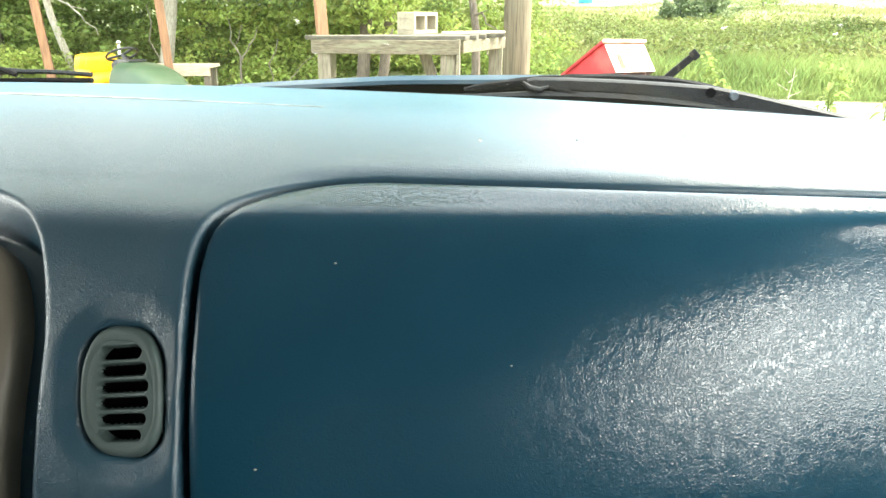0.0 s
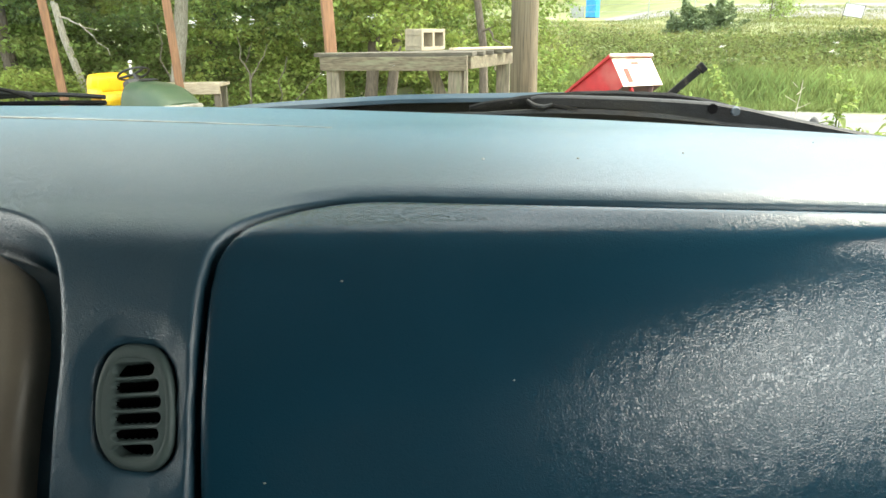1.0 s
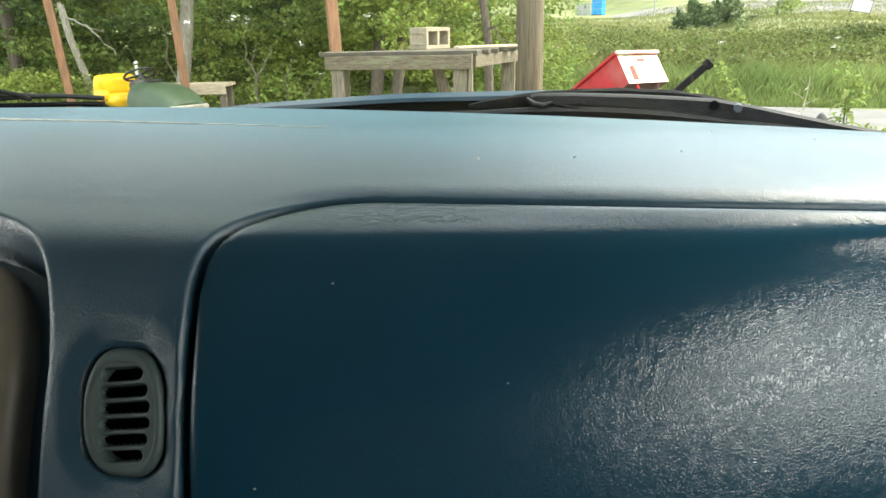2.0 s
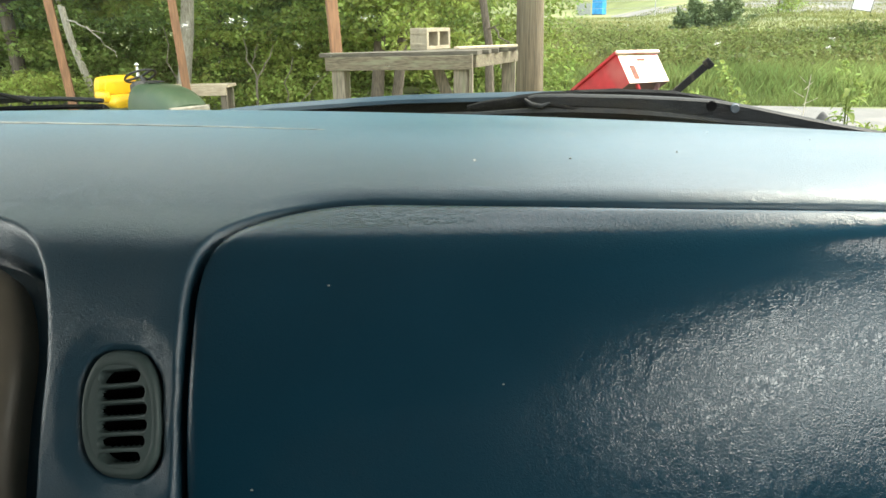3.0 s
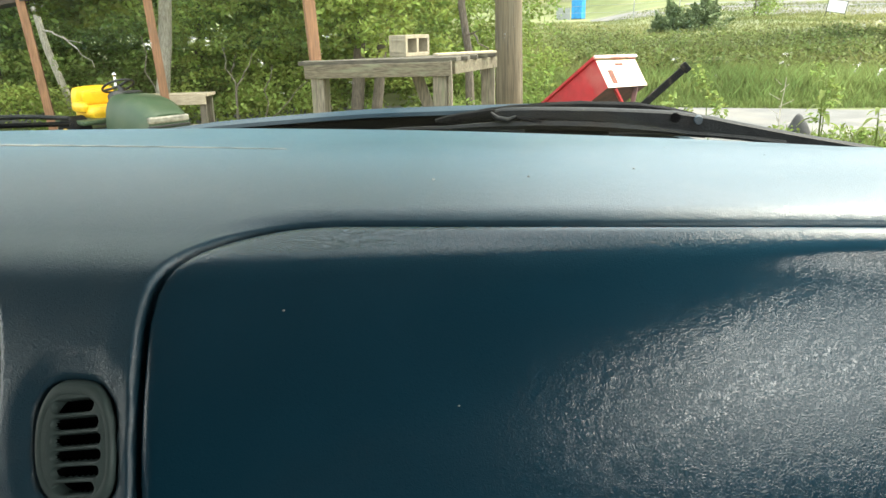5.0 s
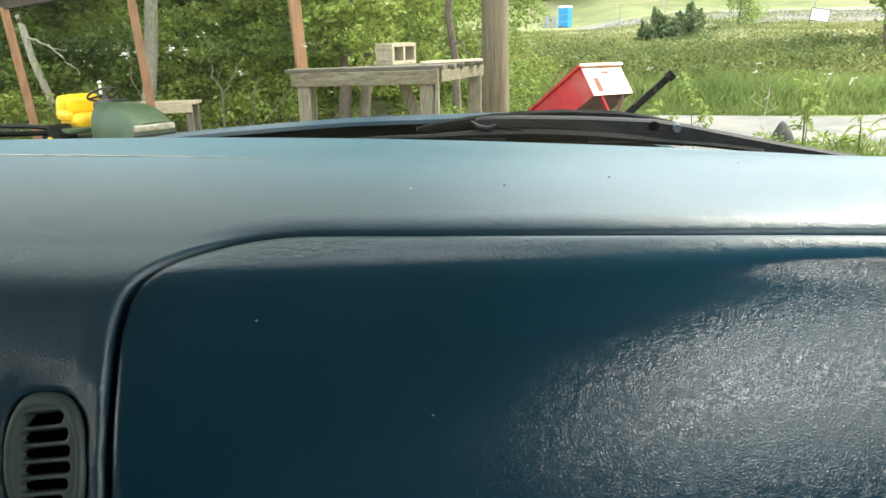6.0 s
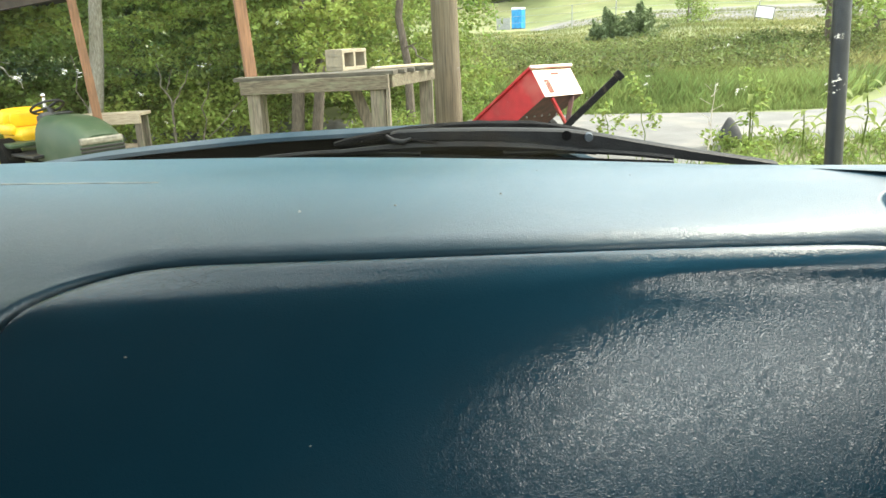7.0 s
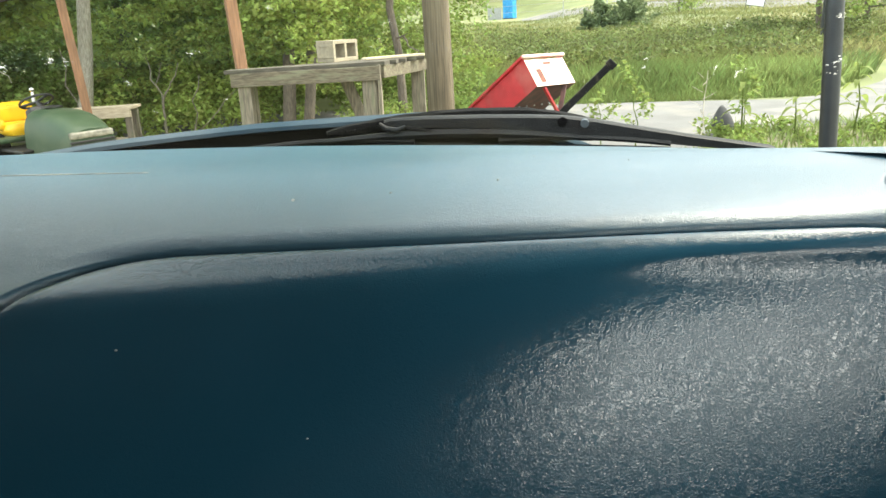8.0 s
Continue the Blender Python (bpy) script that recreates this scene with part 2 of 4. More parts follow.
GROUND = material("meadow_ground", (0.12, 0.145, 0.05), 0.95, second=(0.075, 0.09, 0.03), scale=0.35, detail=9, bump=0.5, bump_scale=6, stain=(0.165, 0.165, 0.075))
YARD = material("yard_dirt", (0.17, 0.145, 0.10), 0.95, second=(0.085, 0.10, 0.04), scale=1.4, detail=9, bump=0.5, bump_scale=20)
GRAVEL = material("pale_gravel_road", (0.115, 0.116, 0.116), 0.95, second=(0.088, 0.088, 0.088), scale=2.2, detail=10, bump=0.4, bump_scale=40, stain=(0.175, 0.162, 0.142))
STONE = material("grey_stone", (0.075, 0.075, 0.08), 0.9, scale=12, bump=0.5, bump_scale=30)
POTTY_BLUE = material("blue_cabin_plastic", (0.03, 0.28, 0.62), 0.45, scale=3)
WHITE = material("white_plastic", (0.75, 0.77, 0.78), 0.5, second=(0.68, 0.70, 0.72), scale=3)
GALV = material("galvanised_steel", (0.35, 0.36, 0.36), 0.5, metal=0.6, scale=20)
DARK_POLE = material("dark_painted_pipe", (0.020, 0.023, 0.028), 0.4, second=(0.013, 0.014, 0.017), scale=12, bump=0.15, bump_scale=60)


# ---- mesh helpers ----
def part(name, bm, mat, parent=None, label="", smooth=False):
    """Links a bmesh as one mesh object, under a thing or a part if one is given."""
    me = bpy.data.meshes.new(name)
    bm.normal_update()
    bm.to_mesh(me)
    bm.free()
    return linked(name, me, mat, parent, label, smooth)


def linked(name, me, mat, parent=None, label="", smooth=False):
    if mat:
        me.materials.append(mat)
    if smooth:
        me.polygons.foreach_set("use_smooth", [True] * len(me.polygons))
        if smooth != "all":
            me.set_sharp_from_angle(angle=radians(42))
    ob = new(name, me)
    ob.parent = parent
    if label:
        ob["label"] = label
    return ob


def arrays(name, verts, faces, mat, parent=None, label="", smooth=False):
    me = bpy.data.meshes.new(name)
    n, k = faces.shape
    me.vertices.add(len(verts))
    me.vertices.foreach_set("co", np.asarray(verts, np.float32).ravel())
    me.loops.add(n * k)
    me.loops.foreach_set("vertex_index", np.asarray(faces, np.int32).ravel())
    me.polygons.add(n)
    me.polygons.foreach_set("loop_start", np.arange(0, n * k, k, dtype=np.int32))
    me.update(calc_edges=True)
    me.validate()
    return linked(name, me, mat, parent, label, smooth)


def thing(name, m, label, category, group="", kind=""):
    ob = new(name)
    ob.empty_display_size = 0.1
    ob.matrix_world = m
    return tagged(ob, label, category, group, kind)


def box(size, m=None, bevel=0.004, bm=None):
    """A bevelled box about its centre, added to bm."""
    bm = bm or bmesh.new()
    made = bmesh.ops.create_cube(bm, size=1.0)["verts"]
    for v in made:
        v.co = Vector((v.co.x * size[0], v.co.y * size[1], v.co.z * size[2]))
    if bevel:
        edges = list({e for v in made for e in v.link_edges})
        made = bmesh.ops.bevel(bm, geom=edges, offset=bevel, segments=2, affect="EDGES", profile=0.6)["verts"]
    if m is not None:
        bmesh.ops.transform(bm, matrix=m, verts=list(made))
    return bm


def beam(a, b, w, h, bevel=0.005, up=(0, 0, 1), bm=None):
    """A board from a to b, w wide and h high across."""
    a, b = Vector(a), Vector(b)
    z = (b - a).normalized()
    x = z.cross(Vector(up))
    x = x.normalized() if x.length > 1e-4 else Vector((1, 0, 0))
    y = z.cross(x)
    m = Matrix.Translation((a + b) / 2) @ Matrix((x, y, z)).transposed().to_4x4()
    return box((w, h, (b - a).length), m, bevel, bm)


def tube(points, radii, sides=10, bm=None, wobble=0.0, cap=True):
    """A tapered tube through points."""
    bm = bm or bmesh.new()
    pts = [Vector(p) for p in points]
    rings, prev = [], None
    for i, p in enumerate(pts):
        d = (pts[min(i + 1, len(pts) - 1)] - pts[max(i - 1, 0)]).normalized()
        ref = prev or (Vector((1, 0, 0)) if abs(d.x) < 0.9 else Vector((0, 1, 0)))
        x = (ref - d * ref.dot(d)).normalized()
        prev, y = x, d.cross(x)
        r = radii[i] if hasattr(radii, "__len__") else radii
        ring = []
        for k in range(sides):
            a = 2 * math.pi * k / sides
            rr = r * (1 + wobble * noise.noise(Vector((math.cos(a) * 2, math.sin(a) * 2, i * 0.7 + p.x * 3))))
            ring.append(bm.verts.new(p + (x * math.cos(a) + y * math.sin(a)) * rr))
        rings.append(ring)
    for r0, r1 in zip(rings, rings[1:]):
        for k in range(sides):
            bm.faces.new((r0[k], r0[(k + 1) % sides], r1[(k + 1) % sides], r1[k]))
    if cap:
        bm.faces.new(rings[0][::-1])
        bm.faces.new(rings[-1])
    return bm


def loft(rows, closed=False, bm=None):
    """A sheet through rows of equally many points."""
    bm = bm or bmesh.new()
    vs = [[bm.verts.new(p) for p in row] for row in rows]
    n = len(rows[0])
    for r0, r1 in zip(vs, vs[1:]):
        for k in range(n if closed else n - 1):
            bm.faces.new((r0[k], r0[(k + 1) % n], r1[(k + 1) % n], r1[k]))
    return bm


def thicken(bm, t):
    bm.normal_update()
    bmesh.ops.solidify(bm, geom=list(bm.faces), thickness=t)
    return bm


# ---- lie of the land ----
def step01(t):
    t = np.clip(t, 0, 1)
    return t * t * (3 - 2 * t)


def height(x, y):
    """Ground level: a level yard, then a bank that climbs to a field behind the road."""
    x, y = np.asarray(x, float), np.asarray(y, float)
    h = 0.74 * step01((y - 13.8) / 27) + 0.7 * step01((y - 40) / 40) + 9.0 * step01((y - 86) / 62)
    h = h + 0.10 * np.clip(x - 5, 0, 6) * step01((y - 18) / 34) + 0.8 * step01((x - 4) / 6) * step01((y - 48) / 26)
    h = h + 0.06 * np.sin(x * 0.9 + 1.3) * np.sin(y * 0.7) * step01((y - 14) / 4)
    far = 6.0 * step01((np.hypot(x, y) - 250) / 600)
    return h + far


def leaf_cloud(name, centres, radii, per, size, mat, parent=None, flat=0.75, seed=1, floor=True, label=""):
    """Many small pointed leaves round clump centres, denser towards each clump's outside."""
    g = np.random.default_rng(seed)
    c = np.repeat(np.asarray(centres, float), per, axis=0)
    r = np.repeat(np.asarray(radii, float), per)
    n = len(c)
    d = g.normal(size=(n, 3))
    d /= np.linalg.norm(d, axis=1)[:, None]
    p = c + d * (r * g.uniform(0.25, 1.0, n) ** 0.6)[:, None] * np.array([1, 1, flat])
    if floor:
        p[:, 2] = np.maximum(p[:, 2], height(p[:, 0], p[:, 1]) + 0.02)
    a = g.normal(size=(n, 3)) * np.array([1, 1, 0.45]) - np.array([0, 0, 0.25])
    a /= np.linalg.norm(a, axis=1)[:, None]
    b = np.cross(a, g.normal(size=(n, 3)))
    b /= np.linalg.norm(b, axis=1)[:, None] + 1e-9
    s = size * g.uniform(0.55, 1.3, n)[:, None]
    droop = np.zeros((n, 3))
    droop[:, 2] = -0.12 * s[:, 0]
    verts = np.stack([p - a * s * 0.5, p + b * s * 0.27, p + a * s * 0.5 + droop, p - b * s * 0.27], axis=1).reshape(-1, 3)
    faces = np.arange(n * 4).reshape(n, 4)
    return arrays(name, verts, faces, mat, parent, label)


def grass_blades(name, xy, heights, width, mat, seed=1, lean=0.25):
    g = np.random.default_rng(seed)
    n = len(xy)
    base = np.column_stack([xy, height(xy[:, 0], xy[:, 1]) - 0.02])
    ang = g.uniform(0, 2 * math.pi, n)
    side = np.column_stack([np.cos(ang), np.sin(ang), np.zeros(n)]) * (width * g.uniform(0.6, 1.3, n))[:, None]
    bend = np.column_stack([g.normal(size=n), g.normal(size=n), np.zeros(n)]) * (heights * lean)[:, None]
    up = np.column_stack([np.zeros(n), np.zeros(n), heights])
    verts = np.stack([base - side, base + side, base + up * 0.6 + bend * 0.4 + side * 0.7, base + up + bend], axis=1).reshape(-1, 3)
    faces = np.arange(n * 4).reshape(n, 4)
    return arrays(name, verts, faces, mat)


# ---- the ground, one sheet to the horizon ----
def sheet(name, xs, ys, lift, mat, label, category):
    gx, gy = np.meshgrid(xs, ys, indexing="ij")
    v = np.column_stack([gx.ravel(), gy.ravel(), (height(gx, gy) + lift).ravel()])
    nx, ny = len(xs), len(ys)
    i = (np.arange(nx - 1)[:, None] * ny + np.arange(ny - 1)[None, :]).ravel()
    ob = arrays(name, v, np.column_stack([i, i + ny, i + ny + 1, i + 1]), mat, smooth="all")
    return tagged(ob, label, category, kind="structure")


def spread(near, far, n):
    t = np.linspace(-1, 1, n)
    return np.sign(t) * (near * np.abs(t) + (far - near) * np.abs(t) ** 5)


sheet("ground", spread(60, 1500, 121), spread(70, 1500, 161) + 20, 0.0, GROUND, "uneven green meadow ground rising to a bank", "ground")
sheet("yard", np.linspace(-14, 12, 40), np.linspace(-8, 10.3, 30), 0.012, YARD, "bare trodden dirt yard with patches of grass", "yard")


def road_sheet(name, line, label):
    rows = [[(x0, y0, float(height(x0, y0)) + 0.02), ((x0 + x1) / 2, (y0 + y1) / 2, float(height((x0 + x1) / 2, (y0 + y1) / 2)) + 0.035),
             (x1, y1, float(height(x1, y1)) + 0.02)] for (x0, y0, x1, y1) in line]
    return tagged(part(name, thicken(loft(rows), -0.06), GRAVEL, smooth=True), label, "road", kind="structure")


road_sheet("road", [(-40, 15.5, -40, 19), (-12, 12.2, -12, 15.4), (-3, 11.0, -3, 14.0), (.2, 10.2, .2, 13.75), (1.3, 8.5, 1.6, 13.62), (2.5, 8.4, 2.55, 13.45), (3.2, 9.8, 3.3, 13.33),
                    (5.2, 10.1, 5.2, 13.0), (6.6, 10.0, 6.4, 13.6), (8.2, 10.0, 7.9, 15.4), (10.5, 10.6, 9.6, 18.0), (14, 13.5, 12, 21), (22, 21, 19, 27), (40, 36, 36, 42)],
           "pale gravel road that bends away past the bank")
road_sheet("gravel_lot", [(4, 66, 4, 70), (9, 58, 8, 68), (14, 51, 12, 68), (19, 49, 18, 68), (26, 48, 26, 70), (40, 50, 40, 72)],
           "pale gravel lot on the rise")


# ---- the car's dashboard ----
PROFILE_A = np.array([(.69, 1.05), (.722, 1.19), (.745, 1.243), (.7855, 1.301), (0.8535, 1.3194), (0.8688, 1.3224), (.985, 1.3410), (1.147, 1.345)])
PROFILE_B = np.array([(.772, 1.05), (.816, 1.17), (.845, 1.235), (.870, 1.290), (.8840, 1.3170), (.8920, 1.3225), (.985, 1.3410), (1.147, 1.345)])
ARC = np.array([0, .144, .202, .262, .338, .352, .444, .631])     # length along the profile at its knots
DASH_L, DASH_R = -0.95, 0.66


def spline(p, s):
    """The smooth profile through the knots, at s metres along it."""
    gap, rise = np.diff(ARC), np.diff(p, axis=0) / np.diff(ARC)[:, None]
    mid = (rise[:-1] * gap[1:, None] + rise[1:] * gap[:-1, None]) / (gap[1:] + gap[:-1])[:, None]
    slope = np.vstack([rise[:1], mid, rise[-1:]])
    i = np.clip(np.searchsorted(ARC, s, side="right") - 1, 0, len(ARC) - 2)
    h = gap[i][..., None]
    f = (s - ARC[i])[..., None] / h
    return ((1 + 2 * f) * (1 - f) ** 2 * p[i] + f * (1 - f) ** 2 * h * slope[i] + f * f * (3 - 2 * f) * p[i + 1] + f * f * (f - 1) * h * slope[i + 1])


def soft_ramp(x):
    """Zero for x below 0, x above, with a soft knee."""
    return .5 * (x + np.sqrt(x * x + .0036)) - .03 * np.exp(-(x / .08) ** 2)


def dash_point(x, s):
    """The moulded face at x, s metres along its profile from below."""
    x, s = np.broadcast_arrays(np.asarray(x, float), np.asarray(s, float))
    w = np.clip(soft_ramp(x) / .42, 0, 2)
    w = np.where(w > .85, .85 + .2 * np.tanh((w - .85) / .2), w)[..., None]
    yz = spline(PROFILE_A, s) * (1 - w) + spline(PROFILE_B, s) * w
    y = yz[..., 0] - np.clip((s - ARC[6]) / (ARC[7] - ARC[6]), 0, 1) ** 1.5 * .34 * (x + .1) ** 2
    return np.stack([x, y, yz[..., 1]], -1)


def dash_normal(x, s):
    e = 0.002
    n = np.cross(dash_point(x + e, s) - dash_point(x - e, s), dash_point(x, s + e) - dash_point(x, s - e))
    return n / np.linalg.norm(n, axis=-1)[..., None]


def rounded(x, s, x0, x1, s0, s1, r, full=2.0):
    """Signed distance to a rounded rectangle, negative inside; full above 2 draws squarer, longer corners."""
    qx = np.abs(x - (x0 + x1) / 2) - (x1 - x0) / 2 + r
    qs = np.abs(s - (s0 + s1) / 2) - (s1 - s0) / 2 + r
    return (np.maximum(qx, 0) ** full + np.maximum(qs, 0) ** full) ** (1 / full) + np.minimum(np.maximum(qx, qs), 0) - r


def slant(x, s):
    return x - np.clip(.25 - s, 0, .2) * .09 * np.clip(1 - np.abs(x) / .2, 0, 1)


PANEL = (.0178, .60, .02, .3475, .100)
CORNER = 2.7
VENT = (-.0140, .1872, .0233, .0333)          # middle and half sizes


def panel_sdf(x, s):
    return rounded(slant(x, s), s, *PANEL, full=CORNER)


def vent_sdf(x, s):
    return rounded(x + (s - .19) * .12, s, VENT[0] - VENT[2], VENT[0] + VENT[2], VENT[1] - VENT[3], VENT[1] + VENT[3], .0185)


def bezel_sdf(x, s):
    return rounded(x - np.clip(.2 - s, -.1, .2) * .03, s, -.62, -.064, -.05, .312, .115)


dash = thing("dashboard", Matrix(), "blue grained vinyl dashboard under a windshield", "dashboard")
xs = np.concatenate([np.arange(DASH_L, -.24, .012), np.arange(-.24, .12, .0021), np.arange(.12, .515, .006), np.arange(.515, DASH_R, .0024)])
ss = np.concatenate([np.arange(0, .10, .006), np.arange(.10, .365, .0021), np.arange(.365, .45, .0024), np.arange(.45, .631, .006), [.631]])
gx, gs = np.meshgrid(xs, ss, indexing="ij")
p, nrm = dash_point(gx, gs), dash_normal(gx, gs)
d1, d2, d3 = panel_sdf(gx, gs), vent_sdf(gx, gs), bezel_sdf(gx, gs)
sink = .024 * step01((.0062 - d1) / .0075) + .0038 * step01((.015 - d2) / .015) + .010 * step01((.001 - d2) / .003) + .030 * step01((.006 - d3) / .012)
# the pad rolls over softly towards the cover's upper edge
sink += .006 * np.clip((.024 - d1) / .024, 0, 1) ** 2 * step01((gs - .325) / .03)
knob = np.hypot(gx - .590, (gs - .388))
sink += .010 * step01((.036 - knob) / .006)
p = p - nrm * sink[..., None]
dead = (d1 < -.016) | (d3 < -.050) | (d2 < -.010)
nx, ny = gx.shape
quad = np.arange(nx * ny).reshape(nx, ny)
q = np.stack([quad[:-1, :-1], quad[1:, :-1], quad[1:, 1:], quad[:-1, 1:]], -1)
keep = ~(dead[:-1, :-1] & dead[1:, :-1] & dead[1:, 1:] & dead[:-1, 1:])
arrays("pad", p.reshape(-1, 3), q[keep].reshape(-1, 4), BLUE_PAD, dash, "blue grained vinyl top pad and face", smooth="all")


def outline(x0, x1, s0, s1, r, n=18, full=2.0):
    """Points round a rounded rectangle."""
    out = []
    for cx, cs, a0 in ((x1 - r, s1 - r, 0), (x0 + r, s1 - r, 90), (x0 + r, s0 + r, 180), (x1 - r, s0 + r, 270)):
        for k in range(n + 1):
            c, sn = math.cos(radians(a0 + 90 * k / n)), math.sin(radians(a0 + 90 * k / n))
            out.append((cx + r * math.copysign(abs(c) ** (2 / full), c), cs + r * math.copysign(abs(sn) ** (2 / full), sn)))
    dense = []
    for (ax, ay), (bx, by) in zip(out, out[1:] + out[:1]):
        m = max(1, int(math.hypot(bx - ax, by - ay) / .012))
        dense += [(ax + (bx - ax) * k / m, ay + (by - ay) * k / m) for k in range(m)]
    return np.array(dense)


def moulded(name, rect, levels, mat, parent, label="", grow=None, fill=26, full=2.0):
    """A moulded plate on the dashboard's face: rings of (inset, lift), then rings that close to the middle."""
    x0, x1, s0, s1, r = rect
    rings = []
    for inset, lift in levels:
        o = outline(x0 + inset, x1 - inset, s0 + inset, s1 - inset, max(r - inset, .004), full=full)
        if grow:
            o = grow(o)
        rings.append((o, np.full(len(o), lift)))
    o, lift = rings[-1]
    mid = o.mean(axis=0)
    for k in range(1, fill + 1):
        f = (1 - k / (fill + .15))
        rings.append((mid + (o - mid) * f, lift))
    n = min(len(o) for o, _ in rings)
    rows = []
    for o, lf in rings:
        t = np.linspace(0, len(o), n, endpoint=False)
        oc = np.vstack([o, o[:1]])
        o = np.column_stack([np.interp(t, np.arange(len(oc)), oc[:, k]) for k in (0, 1)])
        rows.append(dash_point(o[:, 0], o[:, 1]) + dash_normal(o[:, 0], o[:, 1]) * lf[0])
    bm = loft([[tuple(c) for c in row] for row in rows], closed=True)
    bm.verts.ensure_lookup_table()
    bm.faces.new([bm.verts[len(bm.verts) - n + k] for k in range(n)])
    bmesh.ops.recalc_face_normals(bm, faces=bm.faces)
    return part(name, bm, mat, parent, label, smooth="all")


def lean(o):
    o = o.copy()
    o[:, 0] += np.clip(.25 - o[:, 1], 0, .2) * .09 * np.clip(1 - np.abs(o[:, 0]) / .2, 0, 1)
    return o


moulded("airbag_cover", PANEL[:4] + (.102,), [(.0004, -.022), (.0004, -.006), (.0008, -.0030), (.0020, -.0014), (.0042, -.0006), (.009, -.0001), (.02, 0.0)], BLUE_PANEL, dash,
        "dark blue grained airbag cover with a rounded corner", grow=lean, fill=60, full=CORNER)
moulded("centre_bezel", (-.61, -.086, .0, .290, .095), [(0, -.045), (0, -.022), (.004, -.013), (.012, -.010), (.03, -.009)], BRONZE_TRIM, dash,
        "glossy dark brown centre trim", fill=30)

# the small oval air vent with its cross slats
vent = part("air_vent", bmesh.new(), None, dash, "grey plastic oval air vent with cross slats")


def vent_pt(x, s, lift):
    x = x - (s - .19) * .12
    return dash_point(np.float64(x), np.float64(s)) + dash_normal(np.float64(x), np.float64(s)) * lift


hx, hs = VENT[2], VENT[3]
levels = [(1.0, -.018), (1.0, -.006), (.98, -.0036), (.945, -.0020), (.88, -.0017), (.82, -.0020), (.79, -.0026), (.78, -.0040)]


def oval(f, n=72, fx=None):
    pts = []
    for k in range(n):
        a = 2 * math.pi * k / n
        c, sn = math.cos(a), math.sin(a)
        pts.append((VENT[0] + (fx or f) * hx * math.copysign(abs(c) ** .72, c), VENT[1] + f * hs * math.copysign(abs(sn) ** .78, sn)))
    return pts


rows = [[tuple(vent_pt(x, s, lf)) for x, s in oval(f)] for f, lf in levels] + [[tuple(vent_pt(x, s, -.012)) for x, s in oval(.76)]]
bm = loft(rows, closed=True)
bmesh.ops.recalc_face_normals(bm, faces=bm.faces)
part("bezel", bm, VENT_GREY, vent, smooth="all")
# flat near-black sheet paints the shade that fills the slots
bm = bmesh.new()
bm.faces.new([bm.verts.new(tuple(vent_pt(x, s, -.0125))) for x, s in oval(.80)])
part("duct_shade_sheet", bm, DUCT_SHADE, vent, "flat black sheet in place of the shade behind the slats")
# moulded slats, with slots between them that deepen from left to right
SLOTS = [(.67, .48), (.42, .62), (.165, .69), (-.09, .69), (-.35, .63), (-.61, .50)]     # height and right end, in half sizes
vs, us = np.linspace(-.90, .90, 150), np.linspace(-.90, .90, 90)
gu, gv = np.meshgrid(us, vs, indexing="ij")
deep = np.zeros_like(gu)
for vc, end in SLOTS:
    off = np.hypot(.75 * np.maximum(np.abs(gu - (end - .56) / 2) - (end + .30) / 2, 0), gv - vc - .08 * (gu - .4))
    deep = np.maximum(deep, step01((.104 - off) / .045))
dish = .0016 * step01((.62 - np.hypot(gu * .85, gv * .62)) / .45)
gp = np.empty(gu.shape + (3,))
sx, sv = VENT[0] + hx * gu, VENT[1] + hs * gv
sx = sx - (sv - .19) * .12
gp[:] = dash_point(sx, sv) - dash_normal(sx, sv) * (.0022 + dish + .0085 * deep)[..., None]
inside = (np.abs(gu) / .84) ** 2.6 + (np.abs(gv) / .84) ** 2.4 < 1
solid = inside & (deep < .8)
mids = [-1] + sorted(v for v, _ in SLOTS) + [1]
nu, nv = gu.shape
idx = np.arange(nu * nv).reshape(nu, nv)
cell_q = np.stack([idx[:-1, :-1], idx[1:, :-1], idx[1:, 1:], idx[:-1, 1:]], -1)
cell_ok = solid[:-1, :-1] & solid[1:, :-1] & solid[1:, 1:] & solid[:-1, 1:]
row_v = (gv - .08 * (gu - .4))[:-1, :-1]
for lo, hi in zip(mids, mids[1:]):
    f = cell_q[cell_ok & (row_v >= lo) & (row_v < hi)].reshape(-1, 4)
    used, f = np.unique(f, return_inverse=True)
    arrays("slat", gp.reshape(-1, 3)[used], f.reshape(-1, 4), VENT_GREY, vent, smooth="all")

# round demister outlet at the passenger's end
bm = tube([tuple(dash_point(np.float64(.590), np.float64(.388)) + dash_normal(np.float64(.590), np.float64(.388)) * h) for h in (-.014, -.008, -.003, -.002, -.004, -.012)],
          [.026, .026, .024, .019, .017, .016], sides=40, cap=False)
part("side_outlet", bm, VENT_GREY, dash, "round grey side outlet", smooth=True)
bm = tube([tuple(dash_point(np.float64(.590), np.float64(.388)) + dash_normal(np.float64(.590), np.float64(.388)) * h) for h in (-.018, -.011)], [.018, .018], sides=30)
part("outlet_core", bm, DARK_PLASTIC, dash)
bm = tube([tuple(dash_point(np.float64(x), np.float64(.486 - .05 * (x + .1) - .10 * (x + .1) ** 2)) + np.array((0, 0, .0002))) for x in np.linspace(-.93, .02, 40)], [.0013 - .0009 * max(0, k - 26) / 13 for k in range(40)], sides=6)
part("pad_seam", bm, DUSTY, dash, "dusty raised seam line", smooth=True)
